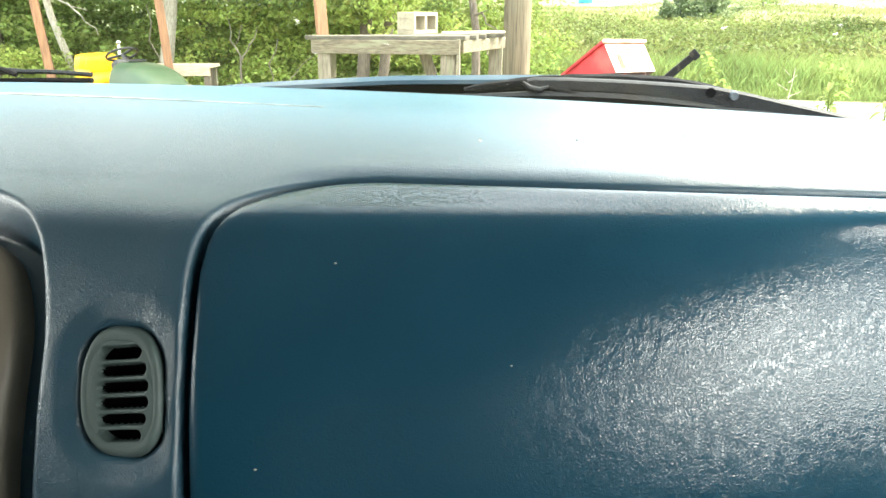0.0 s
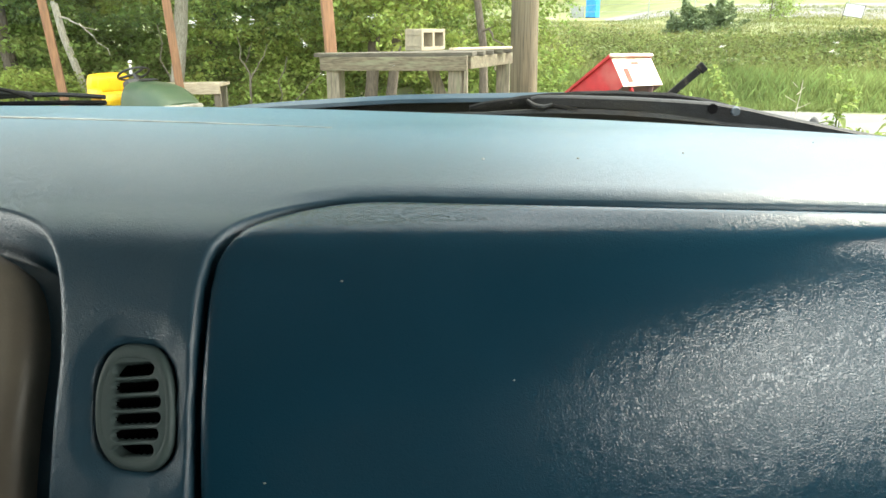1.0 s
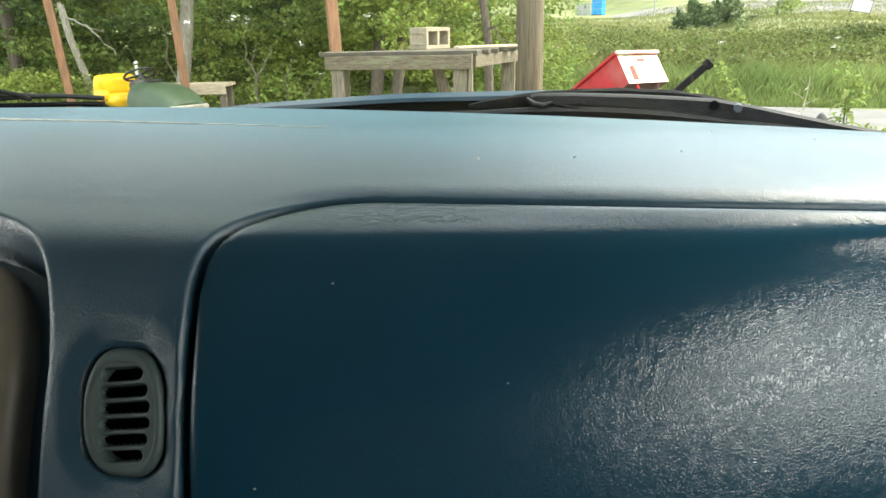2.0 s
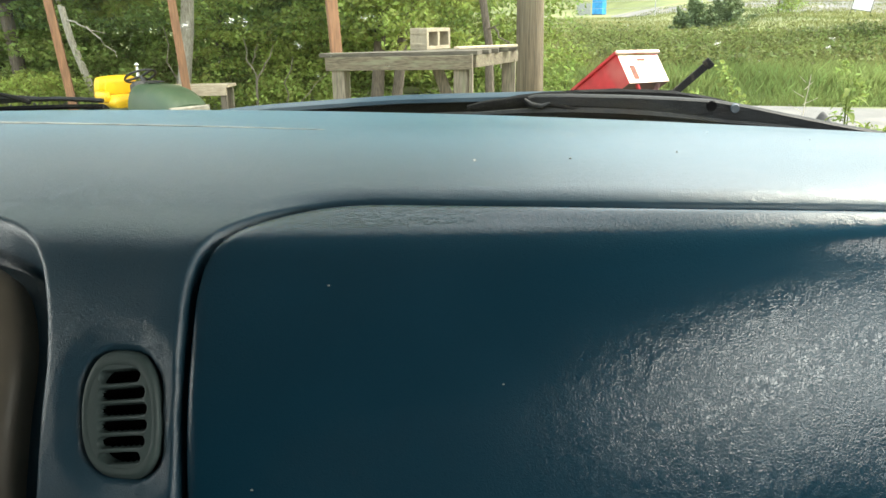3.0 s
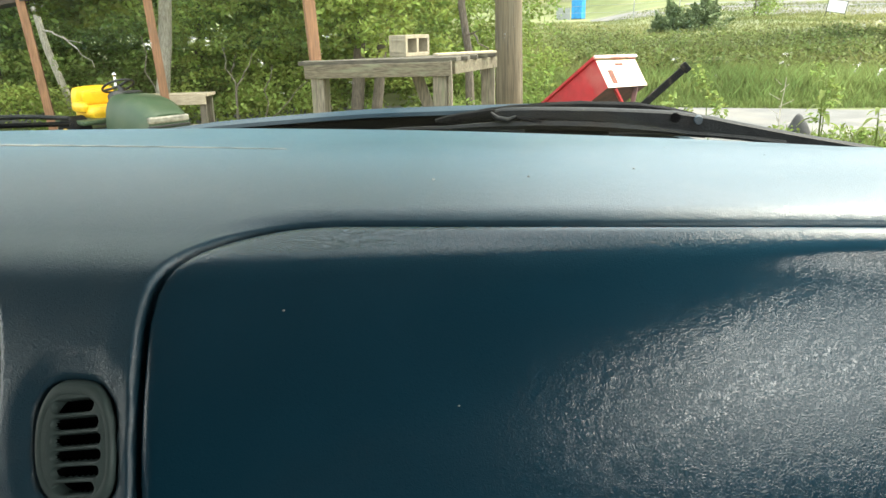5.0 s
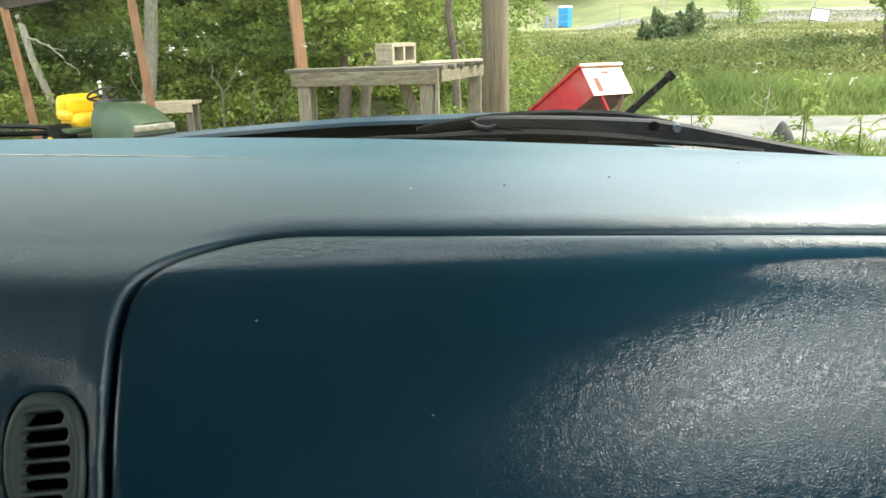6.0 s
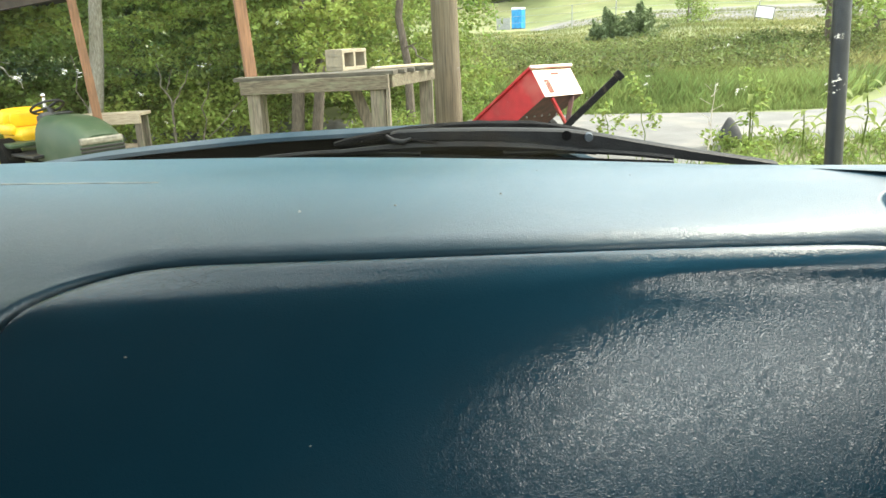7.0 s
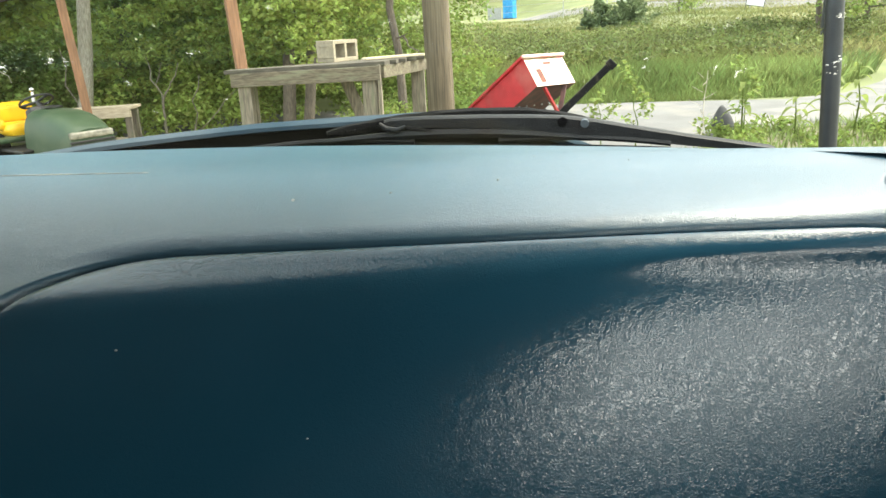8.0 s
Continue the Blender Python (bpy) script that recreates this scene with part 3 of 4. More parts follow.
# crumbs and lint on the pad
for x, s, r in [(.156, .408, .0012), (.224, .414, .0008), (.33, .50, .0005), (.30, .43, .0007), (.40, .47, .0005), (.09, .25, .0006), (.06, .15, .0006), (.19, .2, .0005)]:
    bm = bmesh.new()
    bmesh.ops.create_icosphere(bm, subdivisions=2, radius=r)
    for v in bm.verts:
        v.co += Vector((noise.noise(v.co * 900), noise.noise(v.co * 900 + Vector((3, 0, 0))), 0)) * r * .8
    c = dash_point(np.float64(x), np.float64(s)) + dash_normal(np.float64(x), np.float64(s)) * r * .4
    bmesh.ops.translate(bm, verts=bm.verts, vec=Vector(c))
    tagged(part("lint", bm, SPOT if r > .0010 else DUSTY), "tiny bit of lint lying on the dashboard", "lint", "lint on the dashboard")


# ---- the car round it: glass, hood, wipers, cabin ----
car = thing("car", Matrix(), "blue car body with weathered hood and windshield", "car")


def base_y(x):
    return 1.262 - .30 * (x + .12) ** 2


def glass_point(x, t):
    """On the windshield, t metres up its slope."""
    side = (x + .12) / .8
    return Vector((x * (1 - .06 * t) - .0072 * t, base_y(x) - .80 * t, 1.318 + .60 * t - .02 * side * side * t))


rows = [[glass_point(-.95 + 1.66 * i / 24, t) for i in range(25)] for t in np.linspace(0, .295, 9)]
ws = part("windshield", loft(rows), GLASS, car, "clear windshield with dried splashes", smooth="all")
ws.visible_shadow = False
# dark frit and rubber along the base
part("windshield_seal", tube([glass_point(-.95 + 1.66 * i / 24, -.004) for i in range(25)], .009, sides=8), RUBBER, car, smooth=True)


def hood_z(x):
    return 1.3365 + (.045 if x > 0 else .075) * x - .62 * max(0, x - .24) ** 1.5 - .05 * max(0, -.2 - x)


rows = []
for y, dz in ((1.378, -.009), (1.379, -.004), (1.40, .0), (1.5, -.022), (1.75, -.075), (2.1, -.14), (2.45, -.24), (2.55, -.32), (2.57, -.6)):
    rows.append([(x, y - .28 * (x + .12) ** 2, hood_z(x) + dz - .02 * abs(x + .12) ** 3) for x in np.linspace(-.92, .66, 30)])
part("hood", thicken(loft(rows), .004), HOOD_PAINT, car, "faded blue hood with a chalky sheen", smooth=True)
rows = [[(x, 1.391 - .28 * (x + .12) ** 2, hood_z(x) - .02 * abs(x + .12) ** 3 + dz) for x in np.linspace(-.92, .66, 30)] for dz in (-.006, -.05, -.25)]
part("bulkhead", thicken(loft(rows), .004), COWL_BLACK, car, smooth=True)
rows = [[(x, base_y(x) + .012 + dy - .03 * (x + .12) ** 2, z + min(0, hood_z(x) - 1.345)) for dy, z in ((0, 1.300), (.03, 1.306), (.055, 1.303), (.08, 1.308), (.105, 1.295), (.13, 1.25))] for x in np.linspace(-.92, .66, 30)]
cowl = part("cowl", thicken(loft(rows), .003), COWL_BLACK, car, "black slotted cowl under the wipers", smooth=True)
for k in range(4):
    dy = .028 + .022 * k
    part("cowl_rib", tube([(x, base_y(x) + .012 + dy - .03 * (x + .12) ** 2, 1.3125 - .001 * k + min(0, hood_z(x) - 1.345)) for x in np.linspace(-.12, .52, 22)], .004, sides=6), RUBBER, car, smooth=True)


def wiper(name, root, joint, tip0, tip1, bow):
    """A parked wiper: hooked arm from its root, blade frame with claws, rubber edge."""
    w = part(name, bmesh.new(), None, car, "worn black windshield wiper")
    root, joint, tip0, tip1 = Vector(root), Vector(joint), Vector(tip0), Vector(tip1)
    d = (joint - root).normalized()
    span = (joint - root).length
    sect = []
    # along the arm from the hook: distance past the hook, top and bottom above the hook's middle
    for f, zt, zb in ((-.008, .004, -.004), (0, .006, -.005), (.04, .007, -.0045), (.11, .006, -.007), (.165, .004, -.013), (.205, .002, -.017), (.245, -.004, -.022), (.285, -.012, -.027), (.35, -.024, -.036), (.45, -.041, -.047)):
        c = joint - d * (f * span / .203)
        c.z = joint.z
        wd = .011 if f > .03 else .007
        sect.append([c + Vector((0, y, z)) for y, z in ((-wd, zb), (-wd, zt - .002), (-wd * .7, zt), (wd * .7, zt), (wd, zt - .002), (wd, zb))])
    bm = loft(sect, closed=True)
    bm.faces.new([bm.verts.new(p) for p in sect[0]])
    bm.faces.new([bm.verts.new(p) for p in sect[-1]])
    bmesh.ops.recalc_face_normals(bm, faces=bm.faces)
    part("arm", bm, ARM_PAINT, w, smooth=True)
    # raised black disc: a hole's dark inside painted on, no opening cut
    part("pivot_hole_shade", tube([root + Vector((0, -.0122, .0)), root + Vector((0, -.008, .0))], .0055, sides=16), COWL_BLACK, w)
    part("cap", tube([root + d * -.025 + Vector((0, -.0145, -.002)), root + d * -.025 + Vector((0, -.008, -.002))], [.0044, .0056], sides=16), BOLT_GREY, w, "grey blue cap")
    part("claw", tube([joint + Vector((-.012, -.012, .002)), joint + Vector((-.004, -.014, -.004)), joint + Vector((.008, -.014, -.006)), joint + Vector((.018, -.013, -.002))], [.002, .0034, .0034, .002], sides=10), ARM_PAINT, w, smooth=True)
    part("link", tube([joint + Vector((.018, -.012, -.004)), joint + Vector((.04, -.012, -.008)), joint + Vector((.062, -.012, -.013)), joint + Vector((.07, -.012, -.016))], [.0022, .003, .0042, .003], sides=8), RUBBER, w, smooth=True)
    # blade frame: bowed bridge, two yokes, rubber
    def on(f, up):
        return tip0.lerp(tip1, f) + Vector((0, 0, bow * 4 * f * (1 - f) + up))
    part("bridge", tube([on(.18 + .64 * k / 12, .004 + .006 * math.sin(math.pi * k / 12)) for k in range(13)], [.003 + .003 * math.sin(math.pi * k / 12) for k in range(13)], sides=6), ARM_PAINT, w, smooth=True)
    for f0 in (.0, .6):
        part("yoke", tube([on(f0 + .4 * k / 8, .001 + .004 * math.sin(math.pi * k / 8)) for k in range(9)], .0032, sides=6), ARM_PAINT, w, smooth=True)
    part("rubber", tube([on(k / 16, -.006) for k in range(17)], .0035, sides=6), RUBBER, w, smooth=True)
    return w


wiper("wiper", (.380, 1.300, 1.337), (.185, 1.302, 1.341), (.02, 1.296, 1.318), (.50, 1.285, 1.308), .006)
wiper("wiper", (-.72, 1.285, 1.335), (-.52, 1.295, 1.352), (-.80, 1.300, 1.312), (-.372, 1.318, 1.334), .004)
# loose seal along the hood's rear edge
part("hood_seal", tube([(x, 1.350, 1.340 - .42 * (x - .29) ** 2 - .9 * max(0, x - .33) ** 2 * (x > .33)) for x in np.linspace(.10, .44, 22)], [.004 + .006 * math.sin(math.pi * k / 21) ** .5 for k in range(22)], sides=8, wobble=.2), RUBBER, car, "black rubber hood seal", smooth=True)

# dried splashes on the glass
g = random.Random(11)


def splash(x, t, r, runs=0.0):
    """A cluster of ragged dried blots on the glass."""
    bm = bmesh.new()
    u, v = Vector((1, 0, 0)), (glass_point(x, t + .01) - glass_point(x, t)).normalized()
    n = u.cross(v).normalized()
    blots = [(0, 0, r * .62)]
    if r > .0012:
        blots += [(g.gauss(0, r * .8), g.gauss(0, r * .9), r * g.uniform(.12, .35)) for _ in range(7)]
    if runs:
        blots += [(g.gauss(0, r * .15), -runs * f, r * .45 * (1 - .5 * f)) for f in (.2, .4, .6, .8, 1.0)]
    for bx, by, br in blots:
        c = glass_point(x, t) + u * bx + v * by
        turn, thin = g.uniform(0, 3.1), g.uniform(.35, .9)
        ring = []
        for k in range(10):
            a = 2 * math.pi * k / 10
            rr = br * g.uniform(.6, 1.2)
            px, py = rr * math.cos(a), rr * math.sin(a) * thin
            ring.append(bm.verts.new(c + u * (px * math.cos(turn) - py * math.sin(turn)) + v * (px * math.sin(turn) + py * math.cos(turn)) - n * .0012))
        top = bm.verts.new(c - n * .0018)
        for k in range(10):
            bm.faces.new((ring[k], ring[(k + 1) % 10], top))
    part("splash", bm, SPOT, ws)


for x, t, r, runs in [(0.04, 0.192, 0.0036, 0), (0.476, 0.152, 0.003, 0.012), (0.492, 0.144, 0.0032, 0.008), (0.536, 0.212, 0.0035, 0), (0.552, 0.156, 0.0055, 0), (0.472, 0.204, 0.0022, 0), (0.556, 0.14, 0.003, 0), (0.476, 0.212, 0.0015, 0), (0.424, 0.152, 0.003, 0), (-0.144, 0.184, 0.0034, 0), (-0.096, 0.188, 0.0036, 0), (-0.04, 0.152, 0.0032, 0), (0.344, 0.156, 0.003, 0), (0.128, 0.248, 0.0025, 0), (0.464, 0.2, 0.0018, 0), (0.044, 0.116, 0.002, 0), (-0.036, 0.096, 0.0022, 0), (0.224, 0.224, 0.0018, 0), (0.204, 0.192, 0.0022, 0), (0.424, 0.164, 0.0025, 0), (-0.08, 0.188, 0.004, 0), (-0.144, 0.184, 0.005, 0), (-0.092, 0.192, 0.004, 0), (-0.04, 0.148, 0.003, 0), (0.38, 0.132, 0.0012, 0), (0.256, 0.192, 0.001, 0), (0.272, 0.18, 0.0012, 0)]:
    splash(x, t, r, runs)
for k in range(150):
    splash(g.uniform(-.35, .62), g.uniform(.05, .34), g.uniform(.00025, .0009))

# cabin shell behind and round the camera
# unseen header, carried low to keep high sky out of the dashboard's reflections
rows = [[glass_point(-.95 + 1.66 * i / 24, t) for i in range(25)] for t in np.linspace(.293, .75, 5)]
part("header_light_block", thicken(loft(rows), .012), LINER, car, "unseen grey panel above the windshield, lowered to block the sky", smooth=True)
part("roof", box((1.55, 1.54, .05), pose(-.12, -.065, 1.785), .02), LINER, car, "grey cloth headliner")
part("floor", box((1.5, 2.0, .06), pose(-.12, .2, .42), .01), TRIM_DARK, car)
part("rear_wall", box((1.58, .06, 1.38), pose(-.12, -.80, 1.11), .02), TRIM_DARK, car)
part("firewall", box((1.5, .05, .85), pose(-.12, 1.17, .85), .01), TRIM_DARK, car)
for sx in (-1, 1):
    cx = -.12 + sx * .79
    part("door_panel", box((.07, 1.7, .91), pose(cx, .05, .890), .03), TRIM_DARK, car)
    # unseen rails, set low to narrow the window mirrored in the airbag cover
    low = 1.415 if sx > 0 else 1.48
    part("rail_light_block", beam((cx - sx * .02, .70, (low + 1.82) / 2), (cx - sx * .02, -.80, (low + 1.82) / 2), .08, 1.82 - low, .02), LINER, car)
    part("front_pillar", beam(glass_point(-.12 + sx * .80, -.02) + Vector((0, .0, -.05)), (cx - sx * .03, .68, 1.76), .06, .09, .02), LINER, car)
    # unseen pillars, made extra wide to block side light from behind
    part("pillar_light_block", beam((cx, -.12, 1.22), (cx - sx * .02, -.16, 1.775), .08, .34, .02, up=(0, 1, 0)), LINER, car)
for sx in (-1, 1):
    seat = thing("bucket_seat", pose(-.12 + sx * .38, -.28, .45), "dark blue cloth car seat with a headrest", "car seat", "front seats")
    part("cushion", box((.50, .52, .18), pose(0, .1, .32), .05), SEAT_CLOTH, seat, smooth=True)
    part("backrest", box((.50, .14, .62), pose(0, -.22, .66, -12), .05), SEAT_CLOTH, seat, smooth=True)
    part("headrest", box((.26, .10, .18), pose(0, -.32, 1.06, -8), .04), SEAT_CLOTH, seat, smooth=True)
    part("base", box((.40, .46, .26), pose(0, .05, .13), .02), TRIM_DARK, seat)


# ---- yard: workbench, block, posts ----
bench = thing("workbench", Matrix(), "weathered grey wooden workbench standing in the yard", "workbench")
FL, FR, BR, BL = Vector((-1.885, 7.0, 1.125)), Vector((-.535, 6.8, 1.150)), Vector((-.225, 7.78, 1.150)), Vector((-1.72, 7.42, 1.108))
for k in range(5):
    f0, f1 = k / 5 + .004, (k + 1) / 5 - .004
    a, b = FL.lerp(BL, (f0 + f1) / 2), FR.lerp(BR, (f0 + f1) / 2)
    over = (b - a).normalized() * (.03 + .008 * (k % 2))
    part("board", beam(a - over, b + over * .6, .19, .034, .004), BENCH_TOP, bench)
part("front_apron", beam(FL + Vector((.03, -.03, -.075)), FR + Vector((.0, -.03, -.075)), .038, .115, .004), OLD_WOOD_X, bench)
part("side_apron", beam(FR + Vector((.01, .02, -.07)), BR + Vector((-.01, -.02, -.07)), .038, .10, .004), OLD_WOOD_X, bench, "dark shaded end rail")
part("back_apron", beam(BL + Vector((.05, 0, -.075)), BR + Vector((-.05, 0, -.075)), .038, .11, .004), OLD_WOOD_X, bench)
for name, c, w, d in (("leg", (-1.745, 7.0), .115, .09), ("leg", (-.635, 6.84), .125, .09), ("leg", (-.30, 7.70), .125, .09), ("leg", (-1.82, 7.36), .12, .09)):
    part(name, beam((c[0], c[1], 0), (c[0], c[1], 1.06), w, d, .006, up=(0, 1, 0)), OLD_WOOD, bench)
part("leg_strip", beam((-.545, 6.80, 0), (-.545, 6.80, 1.14), .022, .09, .003, up=(0, 1, 0)), OLD_WOOD, bench)
part("brace", beam((-.92, 7.2, 1.06), (-.62, 7.25, .2), .10, .04, .004, up=(0, 1, 0)), OLD_WOOD, bench, "pale slanting brace")
plank = tagged(part("plank", beam((-.72, 7.15, 1.178), (-.23, 7.50, 1.184), .09, .018, .003), PALE_WOOD), "pale offcut lying on the workbench", "plank")


def concrete_block():
    """A hollow block on its side, cells facing out."""
    t = thing("concrete_block", pose(-1.03, 7.42, 1.150, 0, 0, 65), "cream hollow concrete block lying on the workbench", "concrete block")
    L, D, H = .39, .19, .19
    bm = bmesh.new()
    w = .032
    for x0, x1, z0, z1 in ((0, L, 0, w), (0, L, H - w, H), (0, w, w, H - w), (L - w, L, w, H - w), (L / 2 - w / 2, L / 2 + w / 2, w, H - w)):
        box((x1 - x0, D, z1 - z0), pose((x0 + x1) / 2, D / 2, (z0 + z1) / 2), .003, bm)
    part("shell", bm, CONCRETE, t)
    for z in (.045, .145):
        part("ridge", box((.006, D * .9, .02), pose(-.003, D / 2, z), .002), CONCRETE, t)
    return t


concrete_block()


def timber_post(x0, y0, z0, x1, y1, z1, label):
    t = thing("timber_post", pose(x0, y0, z0), label, "post", "shed posts")
    d = Vector((x1 - x0, y1 - y0, z1 - z0))
    part("post", beam((0, 0, 0), d, .095, .095, .004, up=(-.55, 1, 0)), NEW_WOOD, t)
    return t


timber_post(-5.72, 9.0, 0, -5.90, 9.0, 1.80, "orange brown timber post of the shed")
timber_post(-4.20, 9.0, 0, -4.34, 9.0, 2.06, "orange brown timber post behind the mower")
timber_post(-1.80, 7.32, 0, -1.905, 7.32, 1.98, "orange brown timber post at the workbench's end")
shed = thing("shed_roof", Matrix(), "low dark shed roof on timber posts", "shed roof")
part("front_beam", beam((-8.36, 9.0, 1.51), (-4.22, 9.0, 2.07), .09, .14, .005), ROOF_DARK, shed)
part("front_beam", beam((-4.22, 9.0, 2.12), (-1.6, 7.30, 2.08), .09, .14, .005), ROOF_DARK, shed)
part("roof_sheet", box((3.7, 1.5, .03), pose(-6.4, 9.65, 1.86, 0, -7.7), .005), ROOF_DARK, shed)

sb = thing("low_bench", Matrix(), "low wooden bench with pale boards beside the post", "bench")
part("seat", beam((-4.68, 9.36, .640), (-3.85, 9.42, .655), .30, .035, .004), PALE_WOOD, sb)
part("apron", beam((-4.68, 9.22, .575), (-3.87, 9.28, .59), .035, .095, .004), PALE_WOOD, sb)
for x, y in ((-3.92, 9.31), (-4.62, 9.26), (-3.92, 9.50), (-4.62, 9.44)):
    part("leg", beam((x, y, 0), (x, y, .62), .08, .04, .004, up=(0, 1, 0)), OLD_WOOD, sb)
part("stretcher", beam((-4.62, 9.36, .26), (-3.92, 9.40, .26), .03, .06, .004), PALE_WOOD, sb)

# ---- red dump cart, tipped up ----
cart = thing("dump_cart", Matrix(), "faded red steel dump cart tipped onto its end", "cart")
O = Vector((.70, 7.96, 1.095))
W, Lc, Dc = Vector((.71, .71, -.02)).normalized(), Vector((-.577, .577, -.577)).normalized(), None
Lc = (Lc - W * Lc.dot(W)).normalized()
Dc = -(W.cross(Lc)).normalized()


def cart_pt(w, l, d):
    return O + W * w + Lc * l + Dc * d


def slab(c, sw, sl, sdp, bevel=.004):
    m = Matrix.Translation(cart_pt(*c)) @ Matrix((W, Lc, Dc)).transposed().to_4x4()
    return box((sw, sl, sdp), m, bevel)


CW, CL, CD = .58, .98, .33
part("front_wall", slab((CW / 2, 0, CD / 2 + .02), CW, .006, CD - .03, .001), CART_PALE, cart, "pale cream front wall")
part("side_wall", slab((0, CL / 2, CD / 2), .006, CL, CD, .001), CART_RED, cart)
part("side_wall", slab((CW, CL / 2, CD / 2), .006, CL, CD, .001), CART_RED, cart)
part("tray_floor", slab((CW / 2, CL / 2, CD), CW, CL, .006, .001), CART_UNDER, cart, "rusty dark underside")
part("rear_wall", slab((CW / 2, CL, CD / 2), CW, .006, CD, .001), CART_RED, cart)
part("rim", slab((CW / 2, -.012, .006), CW + .05, .035, .03, .006), CART_PALE, cart, "pale rolled front rim")
part("rim", slab((-.012, CL / 2, .006), .035, CL + .02, .028, .006), CART_RED, cart)
part("rim", slab((CW + .012, CL / 2, .006), .035, CL + .02, .028, .006), CART_RED, cart)
for k in range(5):
    c = cart_pt(.06 + k * .115, .36, CD + .006)
    part("bolt", tube([c, c + Dc * .012], .011, sides=8), GALV, cart)
hb, ht = Vector((.86, 8.02, .33)), Vector((1.53, 7.98, .968))
for w in (.13, .44):
    part("brace", beam(cart_pt(w, .03, CD + .004), hb.lerp(ht, .30), .045, .022, .003), CART_RED if w < .3 else CART_UNDER, cart)
part("rust_mark", slab((.13, -.0045, .22), .07, .004, .15, .001), RUST, cart)
part("rust_mark", slab((.30, -.0045, .085), .11, .004, .022, .001), RUST, cart)
part("tongue", beam(hb, ht, .065, .065, .006), TONGUE, cart, "black steel tow bar")
part("hitch", beam(ht, ht + (ht - hb).normalized() * .07, .075, .095, .014), TONGUE, cart)
ax = cart_pt(CW / 2, .72, CD + .06)
part("axle", tube([ax - W * .36, ax + W * .36], .014, sides=10), TONGUE, cart)
for sgn in (-1, 1):
    c = ax + W * (.36 * sgn)
    wh = part("wheel", tube([c - W * .05, c - W * .045, c + W * .045, c + W * .05], [.15, .185, .185, .15], sides=28), RUBBER, cart, smooth=True)
    part("rim_disc", tube([c - W * .054, c + W * .054], .09, sides=20), WHITE, wh, "pale wheel disc", smooth=True)

# ---- ride-on mower ----
FWD = Vector((.84, -.54, 0)).normalized()
yaw = math.degrees(math.atan2(FWD.y, FWD.x)) - 90
mower = thing("lawn_tractor", pose(-3.69, 7.93, 0, 0, 0, yaw), "green ride-on lawn tractor with a yellow seat", "lawn tractor")
# local: y forward, front of the hood at y = 0
rows = []
for f in np.linspace(0, 1, 15):
    y = -.80 + .80 * f
    top = .785 - .02 * (1 - f) - .17 * f ** 3.2
    w = .275 + .04 * math.sin(f * 2.6) - .03 * f ** 4
    bot = .30 + .02 * f
    row = []
    for a in np.linspace(0, math.pi, 21):
        c, s = math.cos(a), math.sin(a)
        x = w * math.copysign(abs(c) ** .55, c)
        z = bot + (top - bot) * (abs(s) ** .62)
        row.append((x, y, z))
    rows.append(row)
rows.append([(x * .9, .03, .32 + (z - .32) * .9) for x, y, z in rows[-1]])
bm = loft(rows)
bm.faces.new([bm.verts.new(p) for p in rows[-1]])
bmesh.ops.recalc_face_normals(bm, faces=bm.faces)
part("hood", bm, MOWER_GREEN, mower, "faded green plastic hood", smooth=True)
part("hood_scoop", box((.20, .10, .012), pose(0, -.66, .786, -4), .005), DARK_PLASTIC, mower)
bm = bmesh.new()
for s in (-1, 1):
    beam((s * .268, -.55, .56), (s * .262, -.18, .54), .006, .014, .002, bm=bm)
part("stripe", bm, MOWER_YELLOW, mower, "yellow stripe")
part("headlight", box((.47, .05, .075), pose(0, .018, .530, 8), .022), LENS, mower, "wide clear headlight strip")
for k in range(4):
    part("grille_bar", box((.48, .03, .022), pose(0, .032, .465 - k * .036), .006), DARK_PLASTIC, mower)
part("bumper", box((.40, .05, .08), pose(0, .03, .30), .015), DARK_PLASTIC, mower)
part("chassis", box((.40, 1.3, .10), pose(0, -.75, .30), .02), TONGUE, mower)
part("deck", box((.95, .62, .12), pose(0, -.72, .20), .04), MOWER_GREEN, mower)
part("fender", box((.86, .70, .05), pose(0, -1.36, .455), .02), MOWER_GREEN, mower)
part("footrest", box((.82, .5, .03), pose(0, -.86, .36), .01), DARK_PLASTIC, mower)
def cushion(w, d, h, m, puff=.35):
    """A padded block, rounded like a moulded seat."""
    bm = box((w, d, h), None, min(d, h) * .42)
    bmesh.ops.subdivide_edges(bm, edges=list(bm.edges), cuts=2, use_grid_fill=True)
    for v in bm.verts:
        k = 1 - puff * .25 * ((2 * v.co.x / w) ** 2 * (2 * v.co.z / h) ** 2 + (2 * v.co.y / d) ** 2 * .4)
        v.co = Vector((v.co.x * k, v.co.y, v.co.z * k))
    bmesh.ops.transform(bm, matrix=m, verts=bm.verts)
    return bm


seat = part("seat", cushion(.50, .46, .17, pose(0, -1.38, .53, 4)), MOWER_YELLOW, mower, "yellow moulded seat", smooth=True)
part("seat_back", cushion(.50, .15, .30, pose(0, -1.60, .67, -10)), MOWER_YELLOW, seat, smooth=True)
part("seat_back_pad", cushion(.36, .05, .17, pose(0, -1.515, .69, -10)), MOWER_YELLOW, seat, smooth=True)
part("arm_bolster", cushion(.09, .30, .13, pose(.25, -1.42, .60)), MOWER_YELLOW, seat, smooth=True)
part("arm_bolster", cushion(.09, .30, .13, pose(-.25, -1.42, .60)), MOWER_YELLOW, seat, smooth=True)
part("console", box((.30, .16, .24), pose(0, -.86, .66, 20), .04), DARK_PLASTIC, mower, smooth=True)
